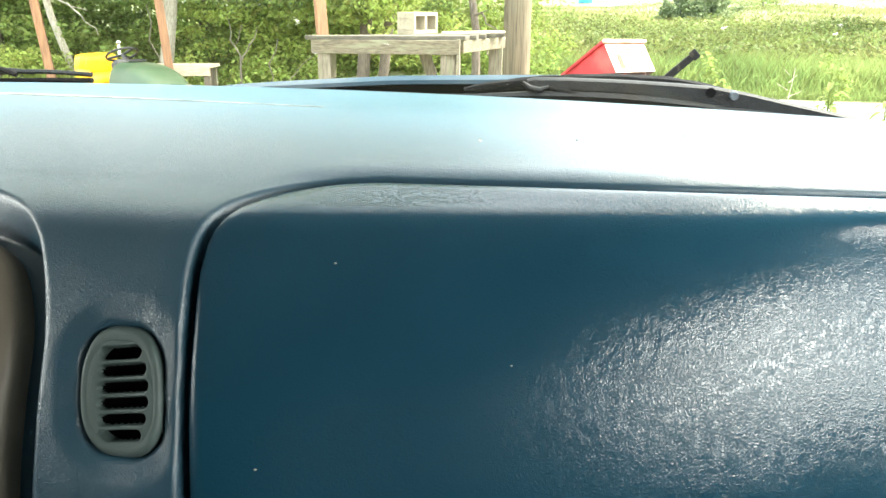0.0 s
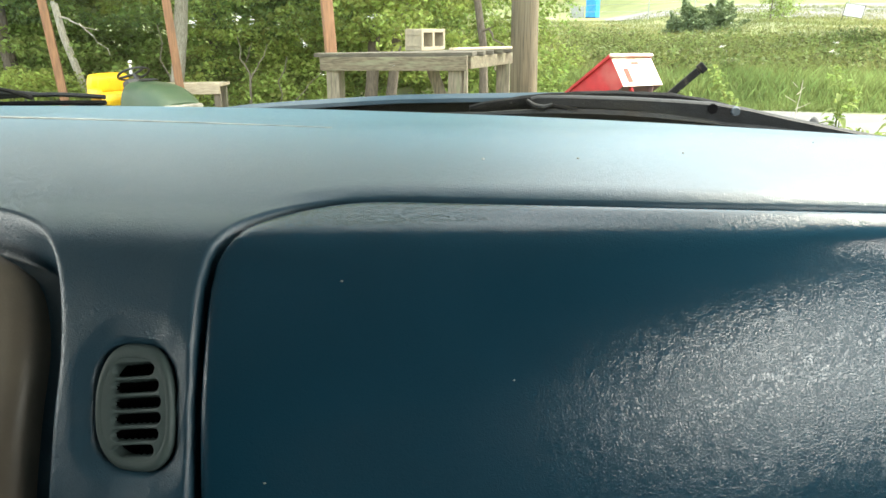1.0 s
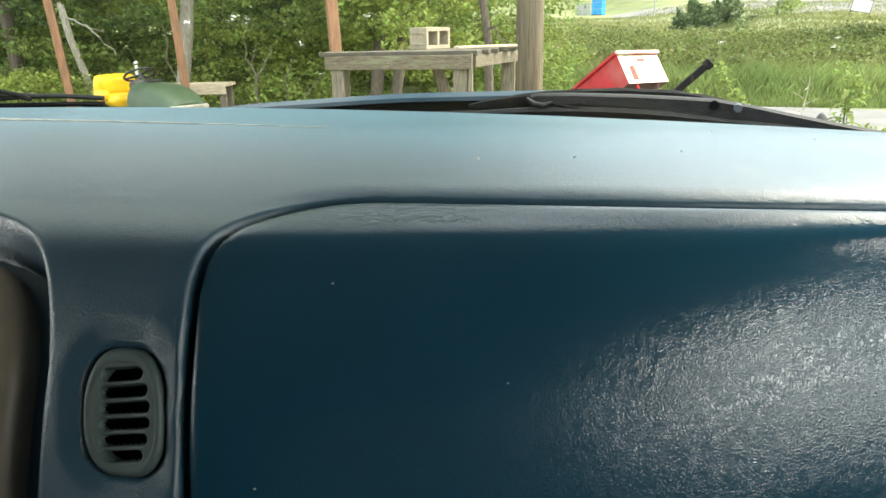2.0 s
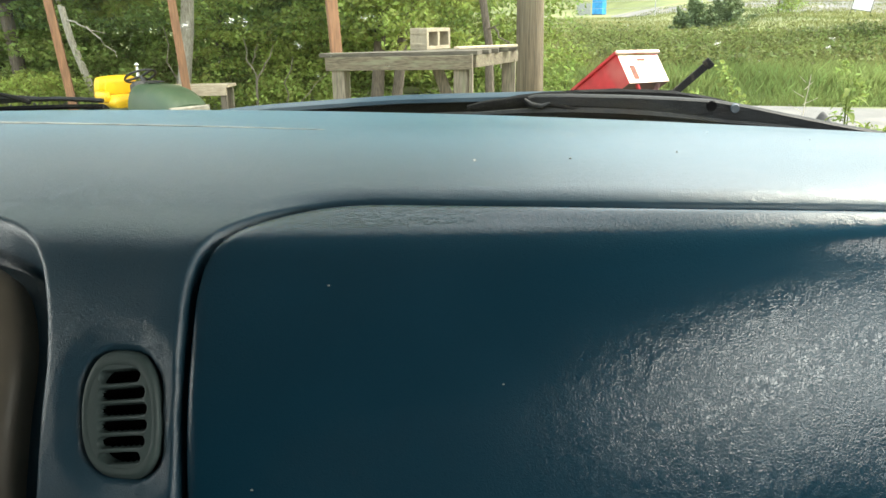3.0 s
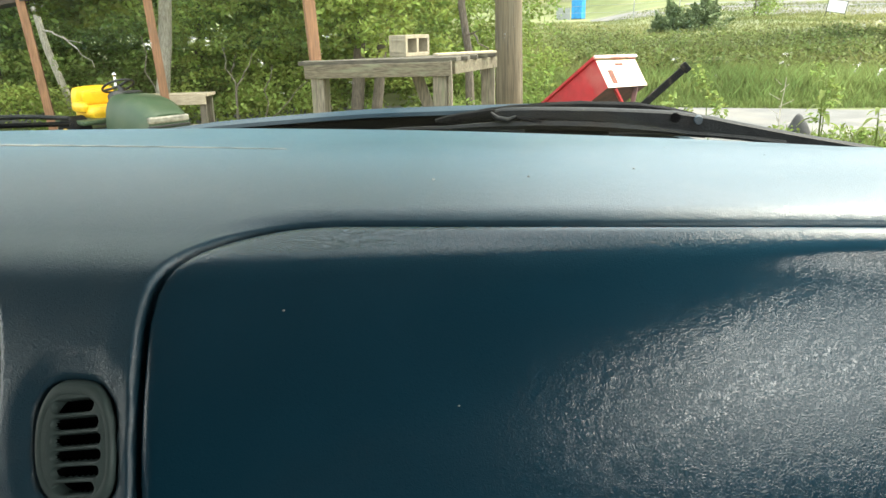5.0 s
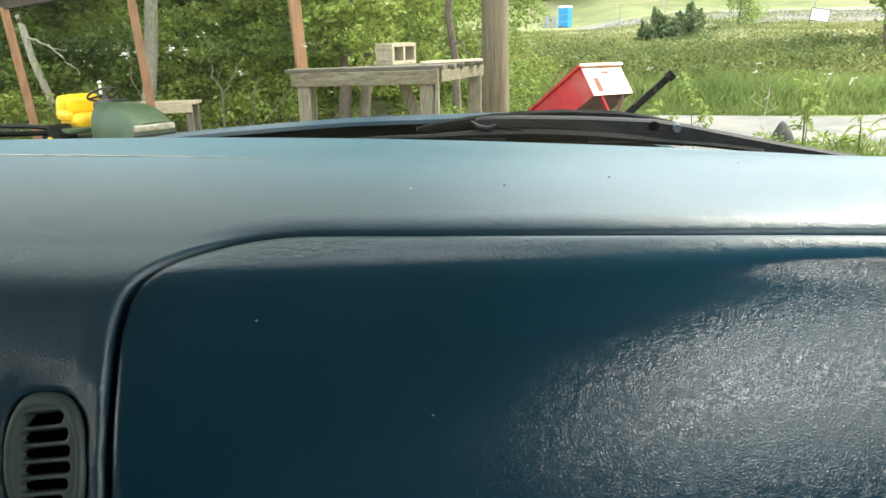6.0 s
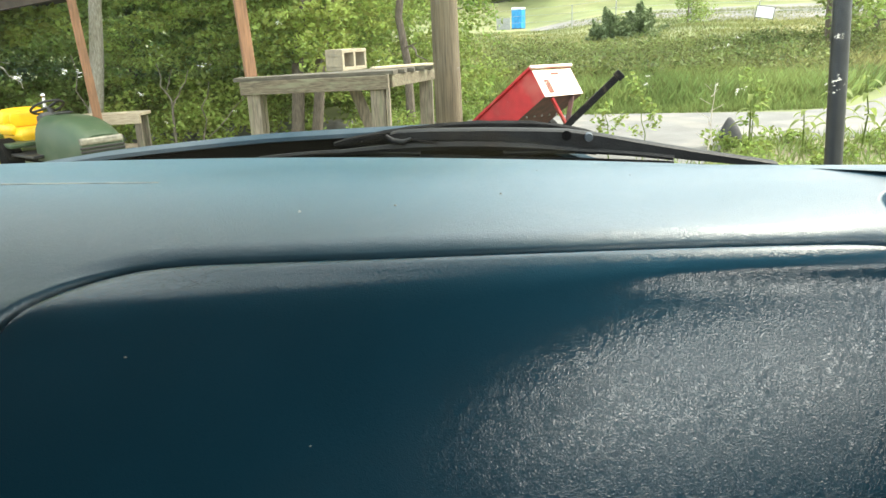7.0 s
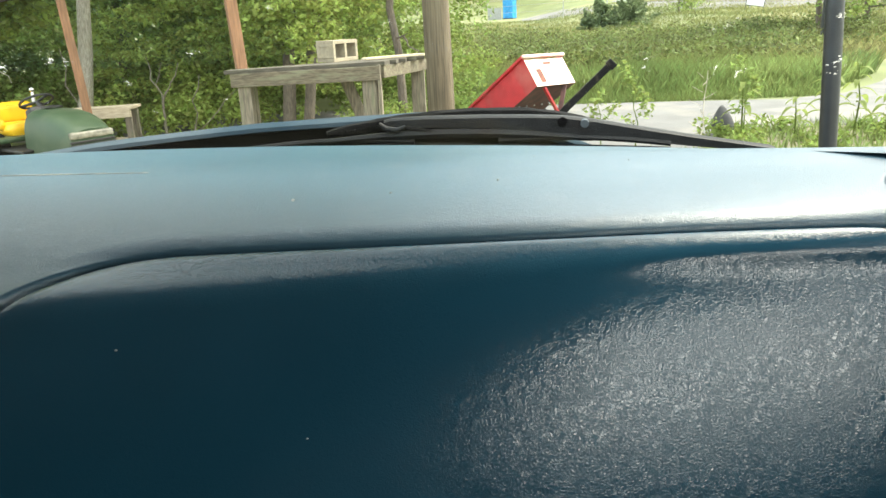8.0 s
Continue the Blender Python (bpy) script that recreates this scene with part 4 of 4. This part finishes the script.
part("steering_column", tube([(0, -.84, .74), (0, -.95, .83)], [.035, .02], sides=10), DARK_PLASTIC, mower)
bm = bmesh.new()
ring = [Vector((.17 * math.cos(a), -.96 + .17 * math.sin(a) * .88, .835 + .17 * math.sin(a) * .45)) for a in np.linspace(0, 2 * math.pi, 29)]
tube(ring, .013, sides=8, bm=bm, cap=False)
for a in (math.pi / 2 + .4, math.pi + .7, -.7):
    tube([(0, -.96, .825), (.17 * math.cos(a), -.96 + .17 * math.sin(a) * .88, .835 + .17 * math.sin(a) * .45)], .014, sides=6, bm=bm)
part("steering_wheel", bm, DARK_PLASTIC, mower, smooth=True)
bm = bmesh.new()
bmesh.ops.create_uvsphere(bm, u_segments=16, v_segments=10, radius=.027, matrix=Matrix.Translation((-.02, -1.05, .955)))
tube([(-.02, -1.05, .83), (-.02, -1.05, .935)], [.022, .016], sides=10, bm=bm)
part("wheel_knob", bm, CHROME, mower, "shiny steering knob", smooth=True)
for x, y, r, w in ((-.40, -.12, .19, .15), (.40, -.12, .19, .15), (-.38, -1.32, .26, .22), (.38, -1.32, .26, .22)):
    wh = part("wheel", tube([(x - w / 2, y, r), (x - w / 2 + .02, y, r), (x + w / 2 - .02, y, r), (x + w / 2, y, r)], [r * .8, r, r, r * .8], sides=28), RUBBER, mower, smooth=True)
    part("rim", tube([(x - w / 2 - .004, y, r), (x + w / 2 + .004, y, r)], r * .5, sides=20), MOWER_YELLOW, wh, "yellow wheel rim", smooth=True)

# ---- poles ----
def pole(name, x, y, z1, r0, r1, mat, label, category, lean=(0, 0)):
    z0 = float(height(x, y))
    pts = [(x + lean[0] * k / 8, y + lean[1] * k / 8, z0 - .05 + (z1 + .05) * k / 8) for k in range(9)]
    ob = part(name, tube(pts, [r0 + (r1 - r0) * k / 8 for k in range(9)], sides=20, wobble=.05), mat, smooth=True)
    return tagged(ob, label, category)


pole("utility_pole", -.135, 8.72, 8.5, .148, .11, POLE_WOOD, "thick weathered wooden utility pole beside the bench", "utility pole", lean=(-.12, 0))
pole("steel_pipe_post", 1.228, 2.40, 2.5, .0215, .0215, DARK_POLE, "dark painted steel pipe post", "post", lean=(-.12, 0))
pole("utility_pole", 9.62, 22, 8.0, .13, .10, DARK_POLE, "dark distant utility pole by the road", "utility pole")
cab = part("overhead_cable", tube([(-1.99, 16.5, 1.75), (-.57, 30, 2.3), (2.6, 60, 3.67), (8, 110, 7)], .02, sides=5), RUBBER)
tagged(cab, "thin black cable strung over the field", "cable")

# ---- far things on the rise ----
def portable_toilet(x, y):
    z = float(height(x, y)) - .02
    t = thing("portable_toilet", pose(x, y, z, 0, 0, -24), "blue portable toilet with a white roof", "portable toilet")
    part("cabin", box((1.15, 1.2, 2.05), pose(0, 0, 1.06), .04), POTTY_BLUE, t)
    part("door", box((.78, .03, 1.85), pose(.05, -.61, 1.05), .01), POTTY_BLUE, t)
    part("roof", box((1.22, 1.27, .22), pose(0, 0, 2.17), .09), WHITE, t, "white domed roof")
    part("skid", box((1.2, 1.25, .08), pose(0, 0, .04), .01), DARK_PLASTIC, t)
    return t


portable_toilet(3.75, 88)
screen = thing("privacy_screen", pose(1.9, 79, float(height(1.9, 79))), "grey mesh screen beside the toilet", "screen")
part("panel", box((1.3, .05, 1.1), pose(0, 0, .6), .01), GALV, screen)
for x in (-.65, .65):
    part("post", tube([(x, 0, 0), (x, 0, 1.2)], .04, sides=8), GALV, screen)

fence = thing("chain_fence", Matrix(), "grey steel fence along the gravel lot", "fence")
line = [(1.2, 75), (6.65, 60), (9.1, 55), (13, 50.5), (16.5, 48.5), (20.5, 47), (25, 46.6)]
for (x0, y0), (x1, y1) in zip(line, line[1:]):
    z0, z1 = float(height(x0, y0)), float(height(x1, y1))
    part("post", tube([(x0, y0, z0), (x0, y0, z0 + 1.75)], .035, sides=8), GALV, fence)
    for h in (1.7, 1.15, .6):
        part("wire", tube([(x0, y0, z0 + h), (x1, y1, z1 + h)], .012, sides=5), GALV, fence)

sg = thing("sign_frame", pose(15.9, 46, float(height(15.9, 46)), 0, 9, 0), "small white sign in a dark frame", "sign")
part("face", box((.95, .03, .6), pose(0, 0, .55), .004), WHITE, sg)
bm = bmesh.new()
for a, b in (((-.5, 0, .87), (.5, 0, .87)), ((-.5, 0, .23), (.5, 0, .23)), ((-.5, 0, -.1), (-.5, 0, .9)), ((.5, 0, -.1), (.5, 0, .9))):
    beam(a, b, .03, .03, .004, bm=bm)
part("frame", bm, DARK_PLASTIC, sg)

st = bmesh.new()
bmesh.ops.create_icosphere(st, subdivisions=3, radius=.13)
for v in st.verts:
    v.co = Vector((v.co.x * (1 - max(0, v.co.z) * 3.0), v.co.y * .7, v.co.z * 1.7)) * (1 + .25 * noise.noise(v.co * 6))
bmesh.ops.translate(st, verts=st.verts, vec=(3.15, 9.6, .15))
tagged(part("boulder", st, STONE, smooth=True), "pointed grey boulder at the road's edge", "boulder")


# ---- trees ----
def limb(bm, a, b, r0, r1, rnd, n=7, sag=.05, sides=9):
    a, b = Vector(a), Vector(b)
    pts = []
    for k in range(n + 1):
        f = k / n
        off = Vector((rnd.uniform(-1, 1), rnd.uniform(-1, 1), 0)) * sag * (b - a).length * .35 * math.sin(math.pi * f)
        pts.append(a.lerp(b, f) + off)
    tube(pts, [r0 + (r1 - r0) * k / n for k in range(n + 1)], sides=sides, bm=bm, wobble=.18)
    return pts


def tree(x, y, h, r, mat, leafmat, seed, lean=(0, 0), crown_low=2.2, leaves=9000, leaf=.13, spread_r=2.2, label="tall tree with grey bark", limbs=9, low=()):
    """A trunk with limbs and a crown of many leaves hung round the limbs' ends."""
    rnd = random.Random(seed)
    z0 = float(height(x, y))
    t = thing("tree", pose(x, y, z0), label, "tree", "yard trees")
    bm = bmesh.new()
    limb(bm, (0, 0, -.1), (lean[0], lean[1], h), r, r * .25, rnd, 12, .03, 14)
    cs, rs = [], []
    for k in range(limbs):
        f = crown_low / h + (1 - crown_low / h) * (k + .3) / limbs
        p = Vector((0, 0, -.1)).lerp(Vector((lean[0], lean[1], h)), f)
        a = rnd.uniform(0, 6.28)
        ln = spread_r * rnd.uniform(.6, 1.1) * (1.15 - .6 * f)
        q = p + Vector((math.cos(a) * ln, math.sin(a) * ln, ln * rnd.uniform(.0, .6)))
        limb(bm, p, q, r * .32 * (1.1 - f), .012, rnd, 6, .25, 6)
        for m in (.45, .75, 1.0):
            for _ in range(2):
                cs.append(p.lerp(q, m) + Vector((rnd.gauss(0, .35), rnd.gauss(0, .35), rnd.gauss(.1, .3))))
                rs.append(rnd.uniform(.45, .9))
    for (px, py, pz, qx, qy, qz) in low:
        limb(bm, (px, py, pz), (qx, qy, qz), .016, .004, rnd, 7, .25, 6)
        limb(bm, Vector((px, py, pz)).lerp(Vector((qx, qy, qz)), .5), (qx + .2, qy - .1, qz - .35), .014, .004, rnd, 5, .3, 5)
    part("trunk", bm, mat, t, smooth=True)
    leaf_cloud("crown", cs, rs, leaves // len(cs), leaf, leafmat, t, seed=seed, floor=False)
    return t


tree(-5.42, 11.0, 8, .105, BARK, LEAF, 3, crown_low=2.6, label="tall tree with ridged grey bark", lean=(1.4, .1))
tree(-.74, 10.5, 7, .062, BARK_DARK, LEAF_LIGHT, 5, crown_low=2.6, label="slim knotty tree behind the workbench", leaves=7000, lean=(-.25, .2),
     low=[(0, 0, .98, .07, -.06, 1.02), (-.03, 0, 1.28, .12, -.05, 1.34)])
tree(-2.42, 10.9, 8, .095, BARK_DARK, LEAF, 8, crown_low=2.6, label="brown tree behind the workbench", lean=(.9, .3), leaves=12000)
tree(-2.16, 10.9, 8, .08, BARK_DARK, LEAF, 9, crown_low=2.3, label="leaning brown tree behind the workbench", lean=(1.3, .3), leaves=8000)
tree(-7.1, 11.6, 7.5, .058, BARK, LEAF, 12, crown_low=2.4, label="slim pale tree leaning in the shade", low=[(-.42, 0, 1.75, .35, -.3, 2.05), (-.35, 0, 1.45, .45, -.3, 1.25)], lean=(-1.8, 0), leaves=9000)
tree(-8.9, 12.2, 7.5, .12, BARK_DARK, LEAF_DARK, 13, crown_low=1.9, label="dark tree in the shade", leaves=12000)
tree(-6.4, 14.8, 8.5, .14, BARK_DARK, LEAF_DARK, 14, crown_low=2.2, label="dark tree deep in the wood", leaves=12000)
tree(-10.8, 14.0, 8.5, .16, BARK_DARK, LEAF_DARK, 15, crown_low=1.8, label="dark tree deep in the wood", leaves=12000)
tree(-1.9, 16.5, 7.5, .12, BARK_DARK, LEAF_LIGHT, 16, crown_low=1.7, label="sunlit tree at the wood's edge", leaves=12000)
tree(-4.3, 17.5, 8.5, .15, BARK_DARK, LEAF, 17, crown_low=1.9, label="broad tree deep in the wood", leaves=12000)
tree(-13.5, 12.0, 8, .14, BARK_DARK, LEAF_DARK, 18, crown_low=1.7, label="dark tree in the shade", leaves=12000)
tree(11.1, 26, 7, .10, BARK_DARK, LEAF, 19, crown_low=.6, label="young tree beside the far pole", leaves=9000, leaf=.16)
tree(14.5, 30, 6, .10, BARK_DARK, LEAF_DARK, 21, crown_low=.5, label="young tree beside the far pole", leaves=9000, leaf=.16)

tree(12.2, 48, 2.6, .05, BARK_DARK, LEAF, 22, crown_low=.4, label="small bushy tree beside the fence", leaves=3600, leaf=.14, spread_r=.9)

# bare forked sapling in front of the wood
sap = bmesh.new()
rnd = random.Random(2)
limb(sap, (-3.98, 10.4, -.05), (-3.93, 10.4, .64), .022, .016, rnd, 6, .12)
limb(sap, (-3.93, 10.4, .62), (-4.10, 10.45, 1.2), .014, .005, rnd, 6, .2)
limb(sap, (-3.93, 10.4, .62), (-3.66, 10.4, 1.10), .014, .005, rnd, 6, .2)
limb(sap, (-4.0, 10.43, .85), (-3.88, 10.4, 1.12), .008, .004, rnd, 5, .2)
limb(sap, (-3.62, 10.3, -.05), (-3.36, 10.3, .95), .013, .005, rnd, 6, .25)
limb(sap, (-4.9, 10.1, 0), (-5.05, 10.1, 1.35), .012, .006, rnd, 6, .2)
limb(sap, (-3.4, 10.2, .25), (-2.85, 10.2, .75), .008, .004, rnd, 6, .25)
tagged(part("sapling", sap, OLD_WOOD, smooth=True), "bare pale sapling forking in two", "sapling")

# ---- woodland undergrowth ----
g = np.random.default_rng(21)


def band(n, x0, x1, y0, y1, z0, z1, r0, r1):
    c = np.column_stack([g.uniform(x0, x1, n), g.uniform(y0, y1, n), g.uniform(z0, z1, n)])
    c[:, 2] += height(c[:, 0], c[:, 1])
    return c, g.uniform(r0, r1, n)


def stuff(ob, label, category="undergrowth"):
    return tagged(ob, label, category, kind="stuff")


c, r = band(330, -13, -1.2, 11.8, 14.6, .1, 3.0, .35, .8)
stuff(leaf_cloud("undergrowth", c, r, 230, .095, LEAF, seed=31, flat=.38), "green leafy undergrowth along the wood's edge")
c, r = band(60, -10.5, -2.2, 10.6, 11.6, .0, .6, .2, .42)
stuff(leaf_cloud("low_bushes", c, r, 200, .075, LEAF_SUN, seed=32), "low bushes before the wood, leaves painted sunlit")
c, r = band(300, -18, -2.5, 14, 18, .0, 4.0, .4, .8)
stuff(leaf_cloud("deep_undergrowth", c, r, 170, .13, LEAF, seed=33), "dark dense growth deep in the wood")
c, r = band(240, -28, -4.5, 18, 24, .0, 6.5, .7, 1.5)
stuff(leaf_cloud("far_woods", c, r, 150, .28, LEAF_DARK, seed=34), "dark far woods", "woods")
c, r = band(60, -2.8, .25, 11.6, 17.5, .1, 2.4, .3, .6)
stuff(leaf_cloud("sunlit_bushes", c, r, 190, .09, LEAF_LIGHT, seed=35), "sunlit bushes beside the road")
c, r = band(26, -1.4, .45, 14.2, 17.5, .0, 1.3, .3, .6)
stuff(leaf_cloud("bank_bushes", c, r, 220, .09, LEAF_LIGHT, seed=36), "sunlit bushes at the foot of the bank")
c, r = band(40, -1.4, .8, 9.6, 10.6, .0, .45, .15, .3)
stuff(leaf_cloud("edge_weeds", c, r, 160, .06, LEAF_LIGHT, seed=37), "low weeds along the yard's edge", "weeds")
# unseen treeline beyond the field, added to darken low sky in the pad's reflection
c, r = band(560, -40, 170, 114, 150, 1.0, 27, 2.5, 5)
stuff(leaf_cloud("treeline", c, r, 70, 3.0, LEAF_DARK, seed=48), "distant trees out of view, added to darken the reflected low sky", "woods")
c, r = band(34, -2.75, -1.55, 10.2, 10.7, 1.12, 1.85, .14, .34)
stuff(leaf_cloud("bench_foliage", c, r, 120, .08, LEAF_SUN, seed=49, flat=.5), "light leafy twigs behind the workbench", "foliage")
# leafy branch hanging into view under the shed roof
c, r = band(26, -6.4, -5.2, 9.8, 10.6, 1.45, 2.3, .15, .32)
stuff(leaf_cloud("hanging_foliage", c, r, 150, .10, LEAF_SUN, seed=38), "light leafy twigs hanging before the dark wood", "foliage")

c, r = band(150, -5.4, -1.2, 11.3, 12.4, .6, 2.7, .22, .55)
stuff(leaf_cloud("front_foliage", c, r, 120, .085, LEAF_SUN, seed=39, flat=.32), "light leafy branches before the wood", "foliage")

# ---- grass and weeds on the bank ----
n = 80000
xy = np.column_stack([g.uniform(-1, 22, n), 13.4 + g.uniform(0, 1, n) ** 1.3 * 4.0])
xy = xy[(xy[:, 0] < 6.0) | (xy[:, 1] > 13.6 + (xy[:, 0] - 6.0) * 1.35)]
stuff(grass_blades("tall_grass", xy, g.uniform(.25, .58, len(xy)) * (.3 + .7 * step01((xy[:, 1] - 13.45) / 1.3)), .0045, GRASS, 41), "tall fresh green grass at the bank's foot", "grass")
n = 170000
xy = np.column_stack([g.uniform(-14, 40, n), 16.5 + g.uniform(0, 1, n) ** 1.7 * 48])
xy = xy[(xy[:, 0] < 8.0) | (xy[:, 1] > 14.5 + (xy[:, 0] - 6.0) * 1.3)]
stuff(grass_blades("meadow_grass", xy, g.uniform(.22, .6, len(xy)) * (1 - .6 * step01((xy[:, 1] - 18) / 20)), .010, GRASS_DRY, 42, .4), "mixed dry and green meadow grass", "grass")
n = 1200
c = np.column_stack([g.uniform(.5, 34, n), 16.6 + g.uniform(0, 1, n) ** 1.3 * 13, np.zeros(n)])
c = c[(c[:, 0] < 7.0) | (c[:, 1] > 15.5 + (c[:, 0] - 6.0) * 1.35)]
c[:, 2] = height(c[:, 0], c[:, 1]) + g.uniform(.05, .42, len(c))
stuff(leaf_cloud("bank_weeds", c, g.uniform(.2, .75, len(c)), 130, .105, BANK_LEAF, seed=43, flat=.75), "leafy weeds and brambles covering the bank", "weeds")
n = 420
c = np.column_stack([g.uniform(.5, 34, n), g.uniform(17.5, 28, n), np.zeros(n)])
c = c[c[:, 1] > 17.0 + np.clip(c[:, 0] - 6.0, 0, 99) * 1.35]
c[:, 2] = height(c[:, 0], c[:, 1]) + g.uniform(.1, .4, len(c))
stuff(leaf_cloud("bank_brambles", c, g.uniform(.3, .9, len(c)), 150, .10, BANK_LEAF, seed=44, flat=.7), "darker green brambles on the bank", "weeds")
n = 9500
xy = np.column_stack([g.uniform(1.2, 7.5, n), g.uniform(6.0, 10.2, n)])
xy = xy[xy[:, 0] > np.where(xy[:, 1] < 8.3, 1.2, 2.55 + .35 * np.clip(xy[:, 1] - 8.4, 0, 2))]
stuff(grass_blades("verge_grass", xy, g.uniform(.06, .20, len(xy)), .007, GRASS, 45), "short green grass on the near verge", "grass")


def evergreen(x, y, w, h, seed):
    rnd = random.Random(seed)
    t = thing("evergreen_bush", pose(x, y, float(height(x, y)) - .48), "dark rounded evergreen bush on the rise", "bush", "evergreens on the rise")
    bm = bmesh.new()
    limb(bm, (0, 0, -.1), (0, 0, h * .85), .08, .02, rnd)
    cs, rs = [], []
    for k in range(64):
        f = rnd.random() ** 1.1
        rad = w * .5 * (1 - f) ** .6 * rnd.uniform(.7, 1.2)
        a = rnd.uniform(0, 6.28)
        p0, q = Vector((0, 0, h * f * .55)), Vector((math.cos(a) * rad, math.sin(a) * rad, h * (.12 + f * .88) * rnd.uniform(.9, 1.08)))
        for m, cr in ((.35, .26), (.6, .22), (.8, .15), (.93, .09), (1.03, .05)):
            cs.append(p0.lerp(q, m))
            rs.append(cr * rnd.uniform(.8, 1.2))
        if k % 3 == 0:
            limb(bm, p0, q, .02, .006, rnd, 4, .1, 5)
    part("trunk", bm, BARK_DARK, t)
    leaf_cloud("crown", cs, rs, 60, .11, NEEDLE, t, seed=seed, floor=False, flat=1.0)
    return t


evergreen(5.90, 37.5, 2.9, 1.85, 51)
evergreen(7.55, 38, 3.1, 1.95, 52)


def broad_weed(x, y, h, seed, leafmat=LEAF, n=9, size=.26):
    """A stalk with long pointed leaves, folded along the midrib."""
    rnd = random.Random(seed)
    z0 = float(height(x, y))
    t = thing("tall_weed", pose(x, y, z0), "tall weed with long pointed green leaves", "weed", "weeds on the verge")
    part("stalk", tube([(0, 0, 0), (rnd.uniform(-.04, .04), 0, h * .5), (rnd.uniform(-.06, .06), 0, h)], [.012, .009, .004], sides=6), LEAF_LIGHT, t)
    for k in range(n):
        a = k * 2.4 + rnd.uniform(-.3, .3)
        z = h * (.35 + .65 * k / n)
        ln = size * rnd.uniform(.7, 1.15) * (1.15 - .45 * k / n)
        d, s = Vector((math.cos(a), math.sin(a), 0)), Vector((-math.sin(a), math.cos(a), 0))
        rows = []
        for f in np.linspace(0, 1, 7):
            p = d * ln * f + Vector((0, 0, z + ln * (.55 * f - .85 * f * f)))
            w = ln * .15 * math.sin(math.pi * min(1, f * .93 + .05)) ** .8
            rows.append([p - s * w + Vector((0, 0, w * .35)), p, p + s * w + Vector((0, 0, w * .35))])
        part("leaf", loft(rows), leafmat, t, smooth=True)
    return t


for x, y, h, sd, n in ((4.05, 8.9, .78, 61, 12), (4.45, 9.1, .86, 62, 12), (3.85, 9.2, .5, 63, 8), (4.75, 9.0, .55, 64, 9), (3.25, 9.2, .80, 65, 10), (5.1, 8.7, .5, 67, 8), (5.4, 9.1, .6, 68, 9)):
    broad_weed(x, y, h, sd, n=n, size=.24)


def stalk_weed(x, y, h, seed, bare=False):
    rnd = random.Random(seed)
    t = thing("stalky_weed", pose(x, y, float(height(x, y))), "thin dry bare weed stalk" if bare else "leafy branching weed on the verge", "weed", "weeds on the verge")
    bm = bmesh.new()
    limb(bm, (0, 0, 0), (rnd.uniform(-.06, .06), 0, h), .008, .003, rnd, 6, .1, 5)
    cs = []
    for k in range(8):
        z = h * (.3 + .7 * k / 8)
        a = rnd.uniform(0, 6.28)
        q = Vector((math.cos(a) * .14, math.sin(a) * .14, z + .07))
        limb(bm, (0, 0, z), q, .004, .002, rnd, 3, .1, 4)
        cs += [q, q * .6 + Vector((0, 0, z * .4))]
    part("stem", bm, BARK if bare else LEAF_LIGHT, t)
    if not bare:
        leaf_cloud("leaves", cs, [.07] * len(cs), 11, .06, LEAF, t, seed=seed, floor=False)
    return t


for x, y, h, sd, bare in ((1.95, 8.7, .95, 71, False), (1.62, 8.9, .6, 72, False), (2.62, 8.6, .85, 74, True), (3.3, 9.3, .95, 75, False)):
    stalk_weed(x, y, h, sd, bare)
c, r = band(105, 2.8, 7.0, 6.2, 9.9, .0, .14, .10, .22)
stuff(leaf_cloud("verge_weeds", c, r, 120, .06, LEAF_LIGHT, seed=46), "low leafy weeds on the near verge", "weeds")
